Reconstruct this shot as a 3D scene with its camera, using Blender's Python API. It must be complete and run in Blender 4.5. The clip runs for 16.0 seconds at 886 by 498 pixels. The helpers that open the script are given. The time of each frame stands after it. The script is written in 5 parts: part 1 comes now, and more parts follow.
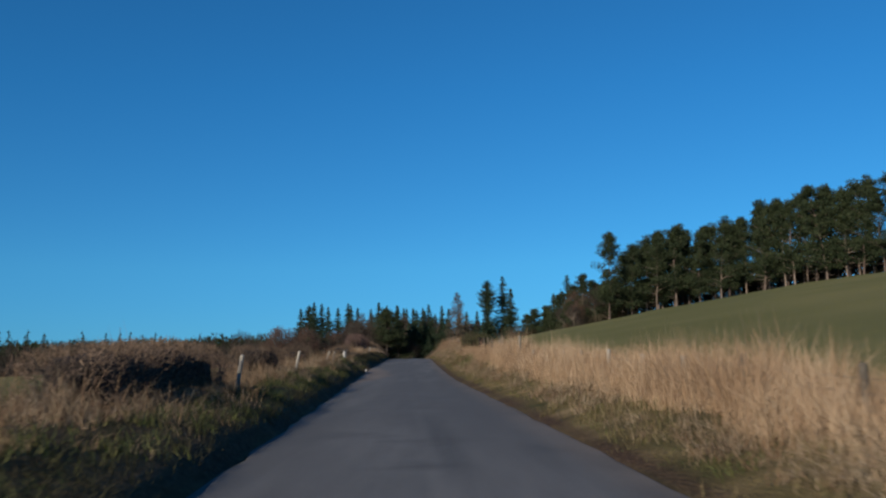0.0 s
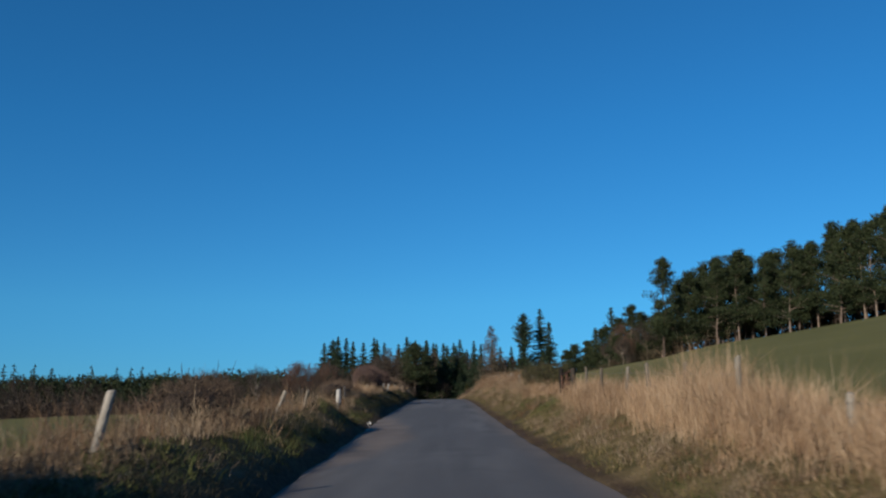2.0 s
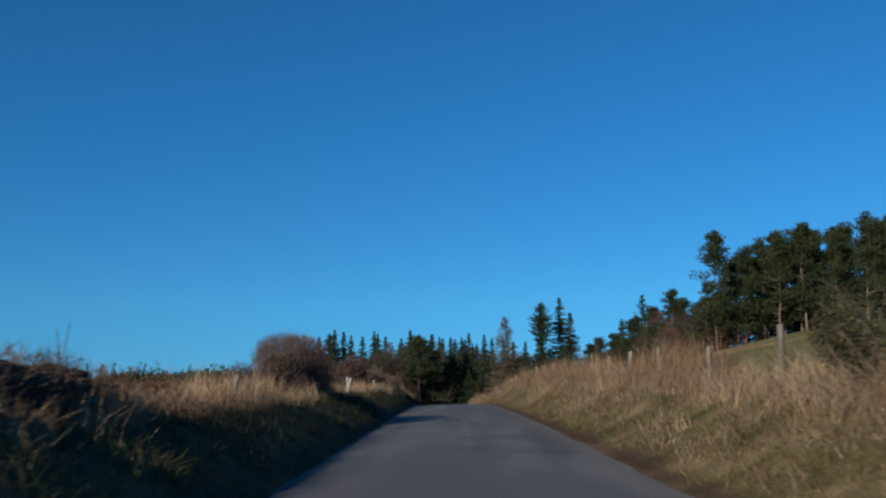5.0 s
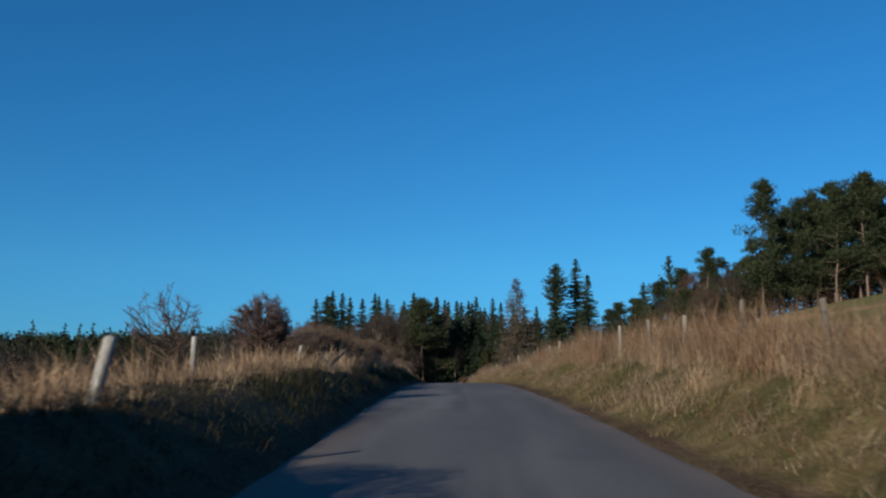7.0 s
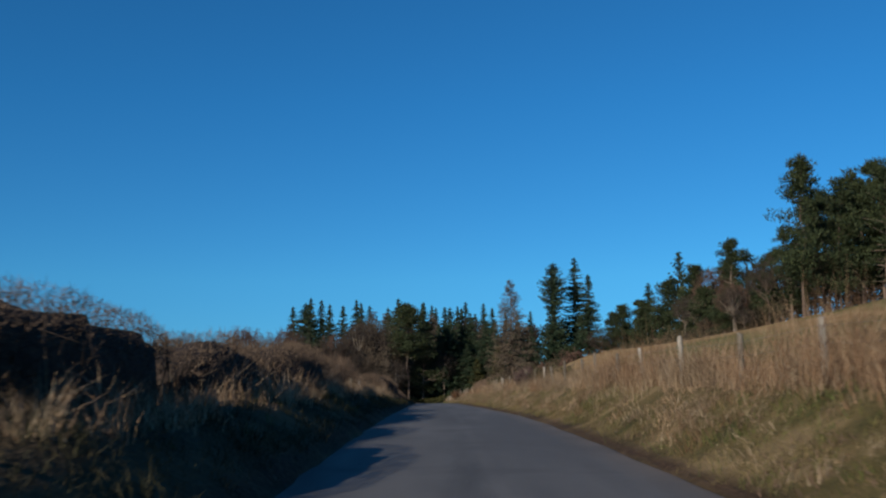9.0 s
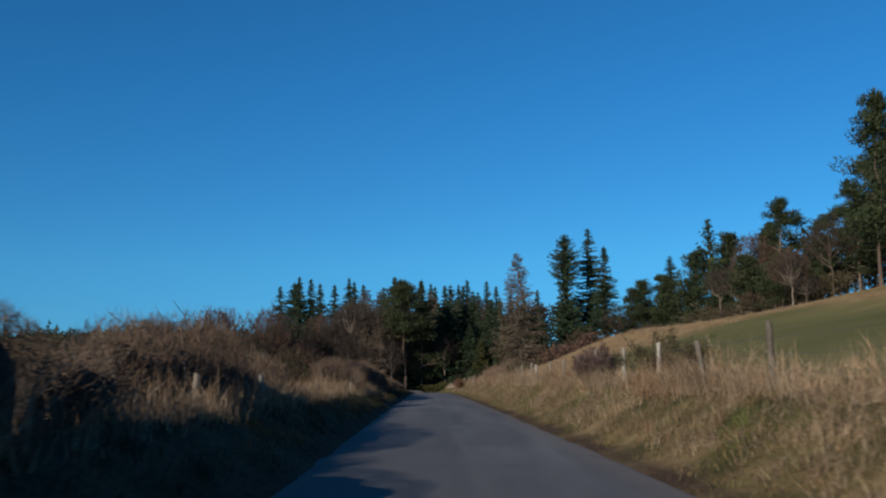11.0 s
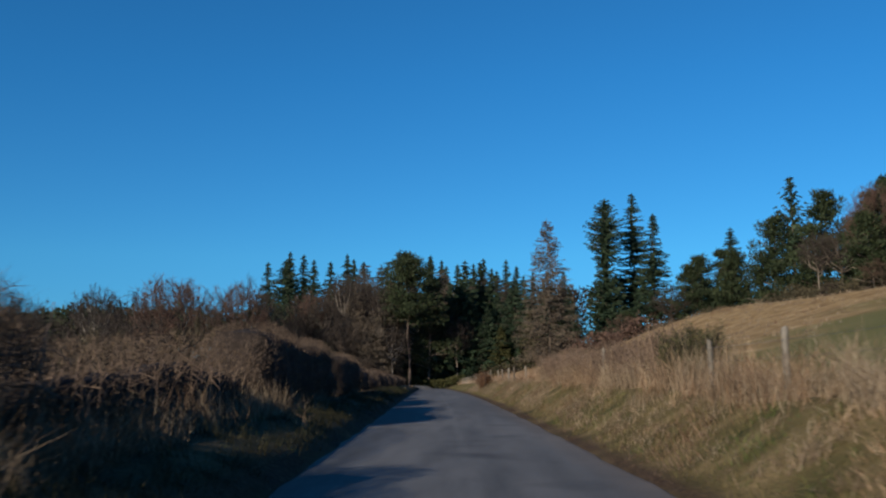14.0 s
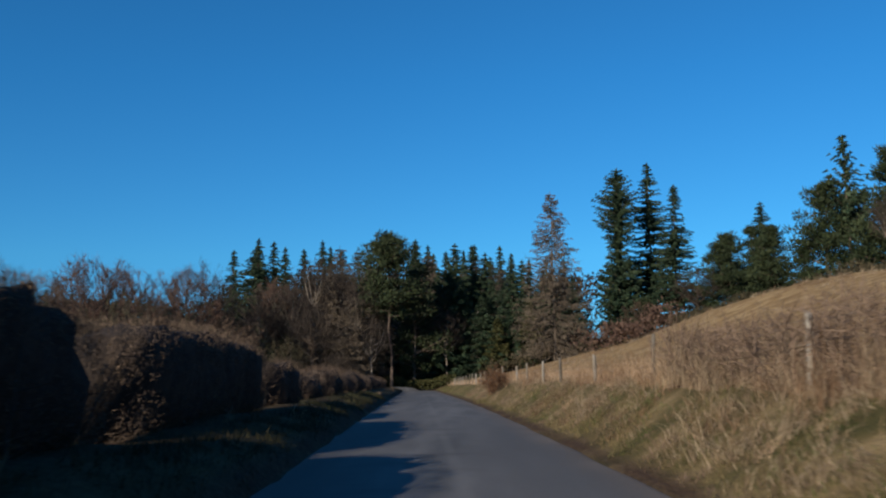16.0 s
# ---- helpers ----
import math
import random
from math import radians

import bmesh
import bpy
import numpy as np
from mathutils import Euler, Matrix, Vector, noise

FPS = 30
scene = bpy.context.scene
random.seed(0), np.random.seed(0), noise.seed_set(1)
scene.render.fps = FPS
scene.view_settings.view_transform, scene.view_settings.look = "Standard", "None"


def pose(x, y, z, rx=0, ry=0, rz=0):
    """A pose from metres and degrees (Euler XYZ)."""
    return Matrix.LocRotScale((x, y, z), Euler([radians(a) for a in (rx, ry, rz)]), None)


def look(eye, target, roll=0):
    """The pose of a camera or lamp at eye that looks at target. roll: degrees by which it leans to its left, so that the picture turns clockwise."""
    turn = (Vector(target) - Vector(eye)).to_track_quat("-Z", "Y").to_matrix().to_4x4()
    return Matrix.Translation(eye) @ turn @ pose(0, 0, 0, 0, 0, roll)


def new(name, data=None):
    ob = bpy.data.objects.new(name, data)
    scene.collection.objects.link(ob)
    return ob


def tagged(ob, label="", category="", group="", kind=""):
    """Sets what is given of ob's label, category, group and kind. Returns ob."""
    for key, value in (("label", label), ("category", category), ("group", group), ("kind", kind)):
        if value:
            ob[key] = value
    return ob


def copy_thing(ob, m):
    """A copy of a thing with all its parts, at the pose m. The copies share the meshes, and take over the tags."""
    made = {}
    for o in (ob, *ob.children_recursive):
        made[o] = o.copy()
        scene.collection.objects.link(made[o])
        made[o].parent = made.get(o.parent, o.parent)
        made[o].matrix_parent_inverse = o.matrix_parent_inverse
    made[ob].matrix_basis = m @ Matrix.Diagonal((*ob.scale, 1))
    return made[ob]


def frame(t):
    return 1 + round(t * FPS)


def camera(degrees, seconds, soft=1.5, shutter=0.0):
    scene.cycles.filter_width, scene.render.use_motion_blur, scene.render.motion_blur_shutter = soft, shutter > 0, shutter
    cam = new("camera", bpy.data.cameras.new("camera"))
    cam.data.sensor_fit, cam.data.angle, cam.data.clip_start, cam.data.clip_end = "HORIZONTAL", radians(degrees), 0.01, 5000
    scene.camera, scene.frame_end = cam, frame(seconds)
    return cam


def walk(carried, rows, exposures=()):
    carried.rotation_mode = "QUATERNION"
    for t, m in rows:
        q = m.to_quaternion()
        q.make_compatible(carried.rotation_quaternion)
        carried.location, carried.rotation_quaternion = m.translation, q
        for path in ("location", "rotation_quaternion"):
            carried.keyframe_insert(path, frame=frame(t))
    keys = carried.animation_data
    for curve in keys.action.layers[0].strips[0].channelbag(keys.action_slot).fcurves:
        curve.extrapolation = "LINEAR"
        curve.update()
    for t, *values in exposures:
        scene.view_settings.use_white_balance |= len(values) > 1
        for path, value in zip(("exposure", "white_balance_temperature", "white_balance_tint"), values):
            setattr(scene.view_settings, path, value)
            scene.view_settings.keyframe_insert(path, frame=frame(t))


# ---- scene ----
cam = camera(49.96, 16.0, soft=2.2, shutter=0.25)

# the drive: seconds, place, then yaw, pitch and roll in degrees
ROWS = [
    (0.0, 0.000, 0.001, 1.150, -0.473, 7.994, -1.290),
    (0.5, -0.236, 5.437, 1.328, -0.589, 8.905, -1.306),
    (1.0, -0.452, 10.838, 1.518, -0.553, 9.763, -1.245),
    (1.5, -0.656, 16.179, 1.704, -0.068, 10.395, -0.899),
    (2.0, -0.828, 21.462, 1.915, 1.293, 10.281, -0.837),
    (2.5, -1.014, 26.775, 2.015, 1.414, 9.758, -1.495),
    (3.0, -1.235, 32.109, 2.176, 0.957, 10.062, -0.487),
    (3.5, -1.459, 37.491, 2.384, 1.218, 9.861, -1.506),
    (4.0, -1.702, 42.873, 2.565, 1.301, 10.763, -1.303),
    (6.5, -2.523, 69.712, 3.755, 2.051, 8.498, -0.068),
    (7.0, -2.672, 75.034, 3.934, 2.075, 8.192, 0.063),
    (7.5, -2.847, 80.283, 4.153, 1.853, 8.401, -0.651),
    (8.0, -3.032, 85.412, 4.353, 1.336, 9.188, -0.574),
    (10.5, -3.778, 111.488, 5.086, 1.247, 7.912, -1.289),
    (11.0, -3.895, 116.888, 5.188, 1.221, 7.827, -1.253),
    (11.5, -3.996, 122.392, 5.242, 1.104, 7.545, -0.973),
    (12.0, -4.212, 127.893, 5.234, 0.721, 7.435, -0.789),
    (12.5, -4.431, 133.408, 5.230, 0.922, 7.320, -0.487),
    (13.0, -4.645, 139.067, 5.216, 1.402, 7.348, -0.659),
    (13.5, -4.852, 144.820, 5.213, 1.822, 7.429, -0.286),
    (14.0, -5.141, 150.356, 5.250, 1.895, 7.414, -0.406),
    (14.5, -5.384, 155.801, 5.225, 1.864, 7.467, -0.213),
    (15.0, -5.615, 161.347, 5.208, 1.410, 7.369, -0.222),
    (15.5, -5.814, 166.970, 5.189, 1.251, 7.556, -0.940),
    (16.0, -6.001, 172.671, 5.167, 1.047, 7.384, -0.932),
]
walk(cam, [(t, pose(x, y, z, 90 + pitch, 0, yaw) @ pose(0, 0, 0, 0, 0, roll)) for t, x, y, z, yaw, pitch, roll in ROWS],
     exposures=[(0.0, 0.14), (12.5, 0.15), (14.0, 0.26), (16.0, 0.32)])

# ---- light: a low winter sun from behind the left shoulder, deep blue sky ----
SUN_EL, SUN_AZ = 20.0, 53.0
to_sun = Vector((-math.cos(radians(SUN_AZ)) * math.cos(radians(SUN_EL)),
                 -math.sin(radians(SUN_AZ)) * math.cos(radians(SUN_EL)), math.sin(radians(SUN_EL))))
world = bpy.data.worlds.new("sky")
scene.world = world
world.use_nodes = True
wn, wl = world.node_tree.nodes, world.node_tree.links
sky = wn.new("ShaderNodeTexSky")
sky.sky_type = "NISHITA"
sky.sun_disc = False
sky.sun_elevation = radians(SUN_EL)
sky.sun_rotation = math.atan2(to_sun.x, to_sun.y) % (2 * math.pi)
sky.altitude, sky.air_density, sky.dust_density, sky.ozone_density = 1500, 1.0, 0.0, 4.0
tint = wn.new("ShaderNodeMix")
tint.data_type, tint.blend_type = "RGBA", "MULTIPLY"
tint.inputs["Factor"].default_value = 1.0
haze = wn.new("ShaderNodeValToRGB")
haze.color_ramp.elements.new(0.11)
for e, p, c in zip(haze.color_ramp.elements, (0.03, 0.12, 0.3), ((0.20, 0.57, 0.875, 1), (0.25, 0.745, 0.96, 1), (0.192, 0.775, 1.05, 1))):
    e.position, e.color = p, c
up = wn.new("ShaderNodeSeparateXYZ")
wl.new(wn.new("ShaderNodeTexCoord").outputs["Generated"], up.inputs["Vector"])
wl.new(up.outputs["Z"], haze.inputs["Fac"])
wl.new(haze.outputs["Color"], tint.inputs["B"])
wl.new(sky.outputs["Color"], tint.inputs["A"])
wl.new(tint.outputs["Result"], wn["Background"].inputs["Color"])
wn["Background"].inputs["Strength"].default_value = 0.096
sun = new("sun", bpy.data.lights.new("sun", "SUN"))
sun.data.energy, sun.data.angle, sun.data.color = 5.0, radians(0.5), (1.0, 0.88, 0.72)
sun.matrix_world = look(to_sun * 300, (0, 0, 0))


# ---- materials ----
WINTER = 0.72  # damp, winter-dull surfaces


def material(name, colours, scale=4.0, rough=0.85, bump=0.3, bump_scale=30.0, vary="", stretch=(1, 1, 1), spec=0.2, metal=0.0, fine=0.35):
    """Noise at two scales through a colour ramp; vary: 'island' or 'object' shifts it from piece to piece."""
    m = bpy.data.materials.new(name)
    m.use_nodes = True
    n, l = m.node_tree.nodes, m.node_tree.links
    b = n["Principled BSDF"]
    b.inputs["Roughness"].default_value, b.inputs["Metallic"].default_value = rough, metal
    b.inputs["Specular IOR Level"].default_value = spec
    tc, mp = n.new("ShaderNodeTexCoord"), n.new("ShaderNodeMapping")
    geo = n.new("ShaderNodeNewGeometry")
    mp.inputs["Scale"].default_value = stretch
    l.new(tc.outputs["Object"], mp.inputs["Vector"])
    big, small = n.new("ShaderNodeTexNoise"), n.new("ShaderNodeTexNoise")
    big.inputs["Scale"].default_value, big.inputs["Detail"].default_value = scale, 4
    small.inputs["Scale"].default_value, small.inputs["Detail"].default_value = bump_scale, 3
    for t in (big, small):
        l.new(mp.outputs["Vector"], t.inputs["Vector"])
    mix = n.new("ShaderNodeMix")
    mix.inputs["Factor"].default_value = fine
    l.new(big.outputs["Fac"], mix.inputs["A"])
    l.new(small.outputs["Fac"], mix.inputs["B"])
    value = mix.outputs["Result"]
    if vary:
        rnd = geo.outputs["Random Per Island"]
        if vary == "object":
            rnd = n.new("ShaderNodeObjectInfo").outputs["Random"]
        m2 = n.new("ShaderNodeMix")
        m2.inputs["Factor"].default_value = 0.36
        l.new(value, m2.inputs["A"])
        l.new(rnd, m2.inputs["B"])
        value = m2.outputs["Result"]
    ramp = n.new("ShaderNodeValToRGB")
    e = ramp.color_ramp.elements
    while len(e) < len(colours):
        e.new(0.5)
    for k, c in enumerate(colours):
        e[k].position = 0.28 + 0.44 * k / max(1, len(colours) - 1)
        e[k].color = (*(WINTER * v for v in c), 1)
    l.new(value, ramp.inputs["Fac"])
    l.new(ramp.outputs["Color"], b.inputs["Base Color"])
    if bump:
        bp = n.new("ShaderNodeBump")
        bp.inputs["Strength"].default_value, bp.inputs["Distance"].default_value = bump, 0.02
        l.new(small.outputs["Fac"], bp.inputs["Height"])
        l.new(bp.outputs["Normal"], b.inputs["Normal"])
    return m


STRAW = material("dry_straw", [(0.23, 0.135, 0.078), (0.45, 0.305, 0.185), (0.64, 0.49, 0.33)], 0.7, 0.8, 0, 3, "island", spec=0.15)
BROWN_STRAW = material("weathered_straw", [(0.09, 0.062, 0.04), (0.23, 0.165, 0.105), (0.48, 0.385, 0.265)], 0.7, 0.8, 0, 3, "island", spec=0.15)
RUST_STEM = material("dead_stems", [(0.10, 0.057, 0.035), (0.22, 0.135, 0.08), (0.37, 0.26, 0.165)], 0.5, 0.8, 0, 4, "island", spec=0.1)
DEADSTEM = material("grey_dead_stems", [(0.07, 0.044, 0.034), (0.17, 0.112, 0.085), (0.30, 0.21, 0.155)], 0.5, 0.8, 0, 4, "island", spec=0.1)
VERGE_GRASS = material("verge_grass", [(0.052, 0.060, 0.018), (0.135, 0.114, 0.046), (0.29, 0.215, 0.108)], 0.6, 0.75, 0, 4, "island")
# left verge grass with the bank's shade put into its colour
SHADE_GRASS = material("rank_grass", [(0.018, 0.021, 0.010), (0.038, 0.039, 0.016), (0.095, 0.078, 0.036)], 0.6, 0.75, 0, 4, "island")
GREEN_GRASS = material("green_grass", [(0.04, 0.056, 0.014), (0.09, 0.118, 0.030), (0.21, 0.205, 0.07)], 0.6, 0.7, 0, 4, "island")
PINE = material("pine_needles", [(0.012, 0.023, 0.010), (0.031, 0.047, 0.019), (0.064, 0.078, 0.032)], 0.25, 0.7, 0, 2, "island")
SPRUCE = material("spruce_needles", [(0.016, 0.036, 0.022), (0.036, 0.064, 0.034), (0.070, 0.098, 0.050)], 0.25, 0.7, 0, 2, "island")
LARCH = material("larch_twigs", [(0.062, 0.049, 0.037), (0.125, 0.099, 0.074), (0.205, 0.165, 0.122)], 0.4, 0.8, 0, 3, "island")
TWIG = material("bare_twigs", [(0.085, 0.058, 0.042), (0.18, 0.122, 0.085), (0.29, 0.205, 0.145)], 0.4, 0.8, 0, 3, "island")
PURPLETWIG = material("hawthorn_twigs", [(0.06, 0.038, 0.036), (0.13, 0.085, 0.075), (0.20, 0.14, 0.12)], 0.8, 0.8, 0, 4, "island")
GREYTWIG = material("grey_twigs", [(0.028, 0.022, 0.018), (0.056, 0.044, 0.036), (0.098, 0.078, 0.064)], 0.4, 0.8, 0, 3, "island")
HEDGETWIG = material("hedge_twigs", [(0.055, 0.039, 0.030), (0.12, 0.084, 0.060), (0.21, 0.15, 0.105)], 0.5, 0.8, 0, 3, "island")
RUSTTWIG = material("red_brown_twigs", [(0.06, 0.036, 0.028), (0.12, 0.072, 0.054), (0.19, 0.122, 0.092)], 0.4, 0.8, 0, 3, "island")
RUSTLEAF = material("rust_leaves", [(0.09, 0.04, 0.018), (0.19, 0.085, 0.035), (0.28, 0.15, 0.07)], 0.6, 0.8, 0, 3, "island")
DUNLEAF = material("dun_leaves", [(0.045, 0.029, 0.021), (0.085, 0.056, 0.040), (0.145, 0.098, 0.068)], 0.4, 0.8, 0, 3, "island")
OLIVEDUN = material("olive_brown_twigs", [(0.032, 0.029, 0.018), (0.062, 0.053, 0.031), (0.105, 0.088, 0.05)], 0.4, 0.8, 0, 3, "island")
STRAWLEAF = material("faded_leaves", [(0.10, 0.065, 0.04), (0.20, 0.135, 0.08), (0.33, 0.24, 0.15)], 0.8, 0.75, 0, 4, "island")
BROWNLEAF = material("brown_hedge_leaves", [(0.09, 0.055, 0.032), (0.20, 0.13, 0.075), (0.33, 0.23, 0.135)], 0.8, 0.75, 0, 4, "island")
# dark brown far scrub; also fills in for shade inside the woods
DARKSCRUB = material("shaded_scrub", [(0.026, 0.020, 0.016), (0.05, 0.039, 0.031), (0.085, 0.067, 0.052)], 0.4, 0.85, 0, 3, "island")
OLIVELEAF = material("olive_leaves", [(0.03, 0.035, 0.012), (0.07, 0.075, 0.025), (0.13, 0.12, 0.045)], 0.8, 0.7, 0, 4, "island")
# near-black tones that stand for the shade inside a hedge
CORE_SHADE = material("hedge_inside_shade", [(0.018, 0.013, 0.010), (0.042, 0.030, 0.022), (0.085, 0.060, 0.043)], 5, 0.9, 1.0, 24)
PINEBARK = material("pine_bark", [(0.07, 0.052, 0.042), (0.155, 0.115, 0.092), (0.29, 0.228, 0.184)], 0.5, 0.85, 0.6, 9, "object", (1, 1, 0.3))
DARKBARK = material("dark_bark", [(0.045, 0.034, 0.026), (0.10, 0.075, 0.058), (0.17, 0.14, 0.11)], 1.0, 0.9, 0.6, 12, "object", (1, 1, 0.3))
PALEBARK = material("pale_bark", [(0.16, 0.13, 0.10), (0.34, 0.29, 0.24), (0.55, 0.50, 0.44)], 1.6, 0.8, 0.4, 9, "object", (1, 1, 0.5))
POSTWOOD = material("weathered_post", [(0.09, 0.076, 0.06), (0.25, 0.222, 0.182), (0.43, 0.398, 0.345)], 7, 0.85, 0.8, 34, "object", (1, 1, 0.3), fine=0.45)
PAINT = material("flaking_white_paint", [(0.28, 0.265, 0.24), (0.46, 0.445, 0.42), (0.58, 0.565, 0.54)], 9, 0.7, 0.5, 40, stretch=(1, 1, 0.4), fine=0.5)
PALEPOST = material("bleached_post", [(0.20, 0.19, 0.165), (0.40, 0.385, 0.35), (0.60, 0.585, 0.55)], 7, 0.85, 0.8, 34, stretch=(1, 1, 0.3), fine=0.5)
DARKPOST = material("creosoted_post", [(0.012, 0.010, 0.009), (0.028, 0.023, 0.019), (0.06, 0.05, 0.04)], 6, 0.85, 0.7, 30, "object", (1, 1, 0.12))
WIRE = material("galvanised_wire", [(0.16, 0.15, 0.14), (0.26, 0.25, 0.24)], 8, 0.5, 0, 30, metal=0.8)
RUST = material("rusty_iron", [(0.05, 0.03, 0.022), (0.14, 0.065, 0.04), (0.24, 0.13, 0.09)], 7, 0.85, 0.5, 40)
LITTER = material("white_plastic", [(0.72, 0.70, 0.68), (0.82, 0.80, 0.79)], 9, 0.4, 0.1, 30, spec=0.4)


def asphalt():
    m = bpy.data.materials.new("worn_asphalt")
    m.use_nodes = True
    n, l = m.node_tree.nodes, m.node_tree.links
    b = n["Principled BSDF"]
    b.inputs["Roughness"].default_value, b.inputs["Specular IOR Level"].default_value = 0.82, 0.25
    tc = n.new("ShaderNodeTexCoord")
    across = n.new("ShaderNodeAttribute")
    across.attribute_name = "across"
    mp = n.new("ShaderNodeMapping")
    mp.inputs["Scale"].default_value = (1, 0.12, 1)
    l.new(tc.outputs["Object"], mp.inputs["Vector"])

    def noise_tex(scale, detail, vec):
        t = n.new("ShaderNodeTexNoise")
        t.inputs["Scale"].default_value, t.inputs["Detail"].default_value = scale, detail
        l.new(vec, t.inputs["Vector"])
        return t.outputs["Fac"]

    def blend(fac, a, c):
        x = n.new("ShaderNodeMix")
        x.data_type = "RGBA"
        l.new(fac, x.inputs["Factor"])
        for sock, v in (("A", a), ("B", c)):
            if isinstance(v, tuple):
                x.inputs[sock].default_value = (*(WINTER * q for q in v), 1)
            else:
                l.new(v, x.inputs[sock])
        return x.outputs["Result"]

    def ramp(fac, lo, hi):
        r = n.new("ShaderNodeMapRange")
        r.inputs["From Min"].default_value, r.inputs["From Max"].default_value = lo, hi
        l.new(fac, r.inputs["Value"])
        return r.outputs["Result"]

    streak = noise_tex(1.6, 4, mp.outputs["Vector"])
    grit = noise_tex(55, 2, tc.outputs["Object"])
    blotch = noise_tex(0.5, 5, tc.outputs["Object"])
    # wheel tracks polished paler, crown and margins darker, hedge shade toned into left margin
    wave = n.new("ShaderNodeFloatCurve")
    pts = wave.mapping.curves[0].points
    for k, (px, py) in enumerate(((0.0, 0.3), (0.10, 0.10), (0.27, 0.42), (0.40, 0.22), (0.49, 0.12), (0.525, 0.42), (0.56, 0.12), (0.70, 0.44), (0.88, 0.22), (1.0, 0.6))):
        if k < 2:
            pts[0 if k == 0 else len(pts) - 1].location = (px, py)
        else:
            pts.new(px, py)
    wave.mapping.update()
    l.new(across.outputs["Fac"], wave.inputs["Value"])
    c = blend(ramp(streak, 0.32, 0.66), (0.055, 0.057, 0.060), (0.160, 0.160, 0.161))
    c = blend(wave.outputs["Value"], c, (0.196, 0.193, 0.191))
    c = blend(ramp(blotch, 0.56, 0.75), c, (0.058, 0.058, 0.060))
    c = blend(ramp(noise_tex(0.35, 4, mp.outputs["Vector"]), 0.42, 0.62), c, (0.103, 0.103, 0.105))
    dirt = n.new("ShaderNodeAttribute")
    dirt.attribute_name = "dirt"
    c = blend(dirt.outputs["Fac"], c, blend(ramp(blotch, 0.35, 0.65), (0.14, 0.112, 0.09), (0.25, 0.20, 0.16)))
    c = blend(ramp(grit, 0.55, 0.8), c, (0.20, 0.185, 0.175))
    l.new(c, b.inputs["Base Color"])
    bp = n.new("ShaderNodeBump")
    bp.inputs["Strength"].default_value, bp.inputs["Distance"].default_value = 0.5, 0.012
    l.new(grit, bp.inputs["Height"])
    l.new(bp.outputs["Normal"], b.inputs["Normal"])
    return m


def turf():
    """Ground cover: bare earth, verge, field and rough hill, mixed by attributes laid on the sheet."""
    m = bpy.data.materials.new("turf")
    m.use_nodes = True
    n, l = m.node_tree.nodes, m.node_tree.links
    b = n["Principled BSDF"]
    b.inputs["Roughness"].default_value, b.inputs["Specular IOR Level"].default_value = 0.95, 0.1
    tc = n.new("ShaderNodeTexCoord")

    def noise_tex(scale, detail):
        t = n.new("ShaderNodeTexNoise")
        t.inputs["Scale"].default_value, t.inputs["Detail"].default_value = scale, detail
        l.new(tc.outputs["Object"], t.inputs["Vector"])
        return t.outputs["Fac"]

    def ramp(fac, *cols):
        r = n.new("ShaderNodeValToRGB")
        e = r.color_ramp.elements
        while len(e) < len(cols):
            e.new(0.5)
        for k, c in enumerate(cols):
            e[k].position, e[k].color = 0.3 + 0.4 * k / (len(cols) - 1), (*(WINTER * v for v in c), 1)
        l.new(fac, r.inputs["Fac"])
        return r.outputs["Color"]

    def blend(fac, a, c):
        x = n.new("ShaderNodeMix")
        x.data_type = "RGBA"
        l.new(fac, x.inputs["Factor"])
        l.new(a, x.inputs["A"])
        l.new(c, x.inputs["B"])
        return x.outputs["Result"]

    def weight(name):
        a = n.new("ShaderNodeAttribute")
        a.attribute_name = name
        return a.outputs["Fac"]

    mid, fine, wide = noise_tex(0.9, 6), noise_tex(14, 4), noise_tex(0.06, 5)
    verge = ramp(mid, (0.05, 0.052, 0.018), (0.135, 0.105, 0.046), (0.28, 0.205, 0.108))
    # dark brown earth, lowered further to hold the shadow under overhanging grass
    soil = ramp(fine, (0.034, 0.020, 0.013), (0.070, 0.043, 0.027), (0.13, 0.084, 0.054))
    field = ramp(wide, (0.125, 0.125, 0.042), (0.155, 0.15, 0.055), (0.19, 0.175, 0.07))
    rough = ramp(mid, (0.20, 0.12, 0.055), (0.34, 0.225, 0.105), (0.48, 0.35, 0.185))
    # woodland floor, and the painted shade along the left hedges
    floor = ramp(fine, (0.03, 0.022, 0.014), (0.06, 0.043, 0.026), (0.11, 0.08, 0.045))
    c = blend(weight("field"), verge, field)
    c = blend(weight("rough"), c, rough)
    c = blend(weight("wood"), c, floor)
    c = blend(weight("soil"), c, soil)
    l.new(c, b.inputs["Base Color"])
    bp = n.new("ShaderNodeBump")
    bp.inputs["Strength"].default_value, bp.inputs["Distance"].default_value = 0.8, 0.06
    l.new(fine, bp.inputs["Height"])
    l.new(bp.outputs["Normal"], b.inputs["Normal"])
    return m


ASPHALT, TURF = asphalt(), turf()

# ---- lie of the land ----
KNOTS = np.arange(0, 341, 20.0)
ROAD_Z = np.array([0.0, 0.67, 1.36, 2.22, 3.02, 3.70, 4.06, 4.09, 4.06, 4.0, 3.91, 3.75, 3.52, 3.28, 3.05, 2.81, 2.57, 2.34])
ROAD_X = np.array([0.22, -0.57, -1.40, -2.02, -2.46, -3.02, -3.60, -4.38, -5.22, -6.00, -6.88, -7.84, -8.82, -9.81, -10.82, -11.86, -12.9, -13.94])


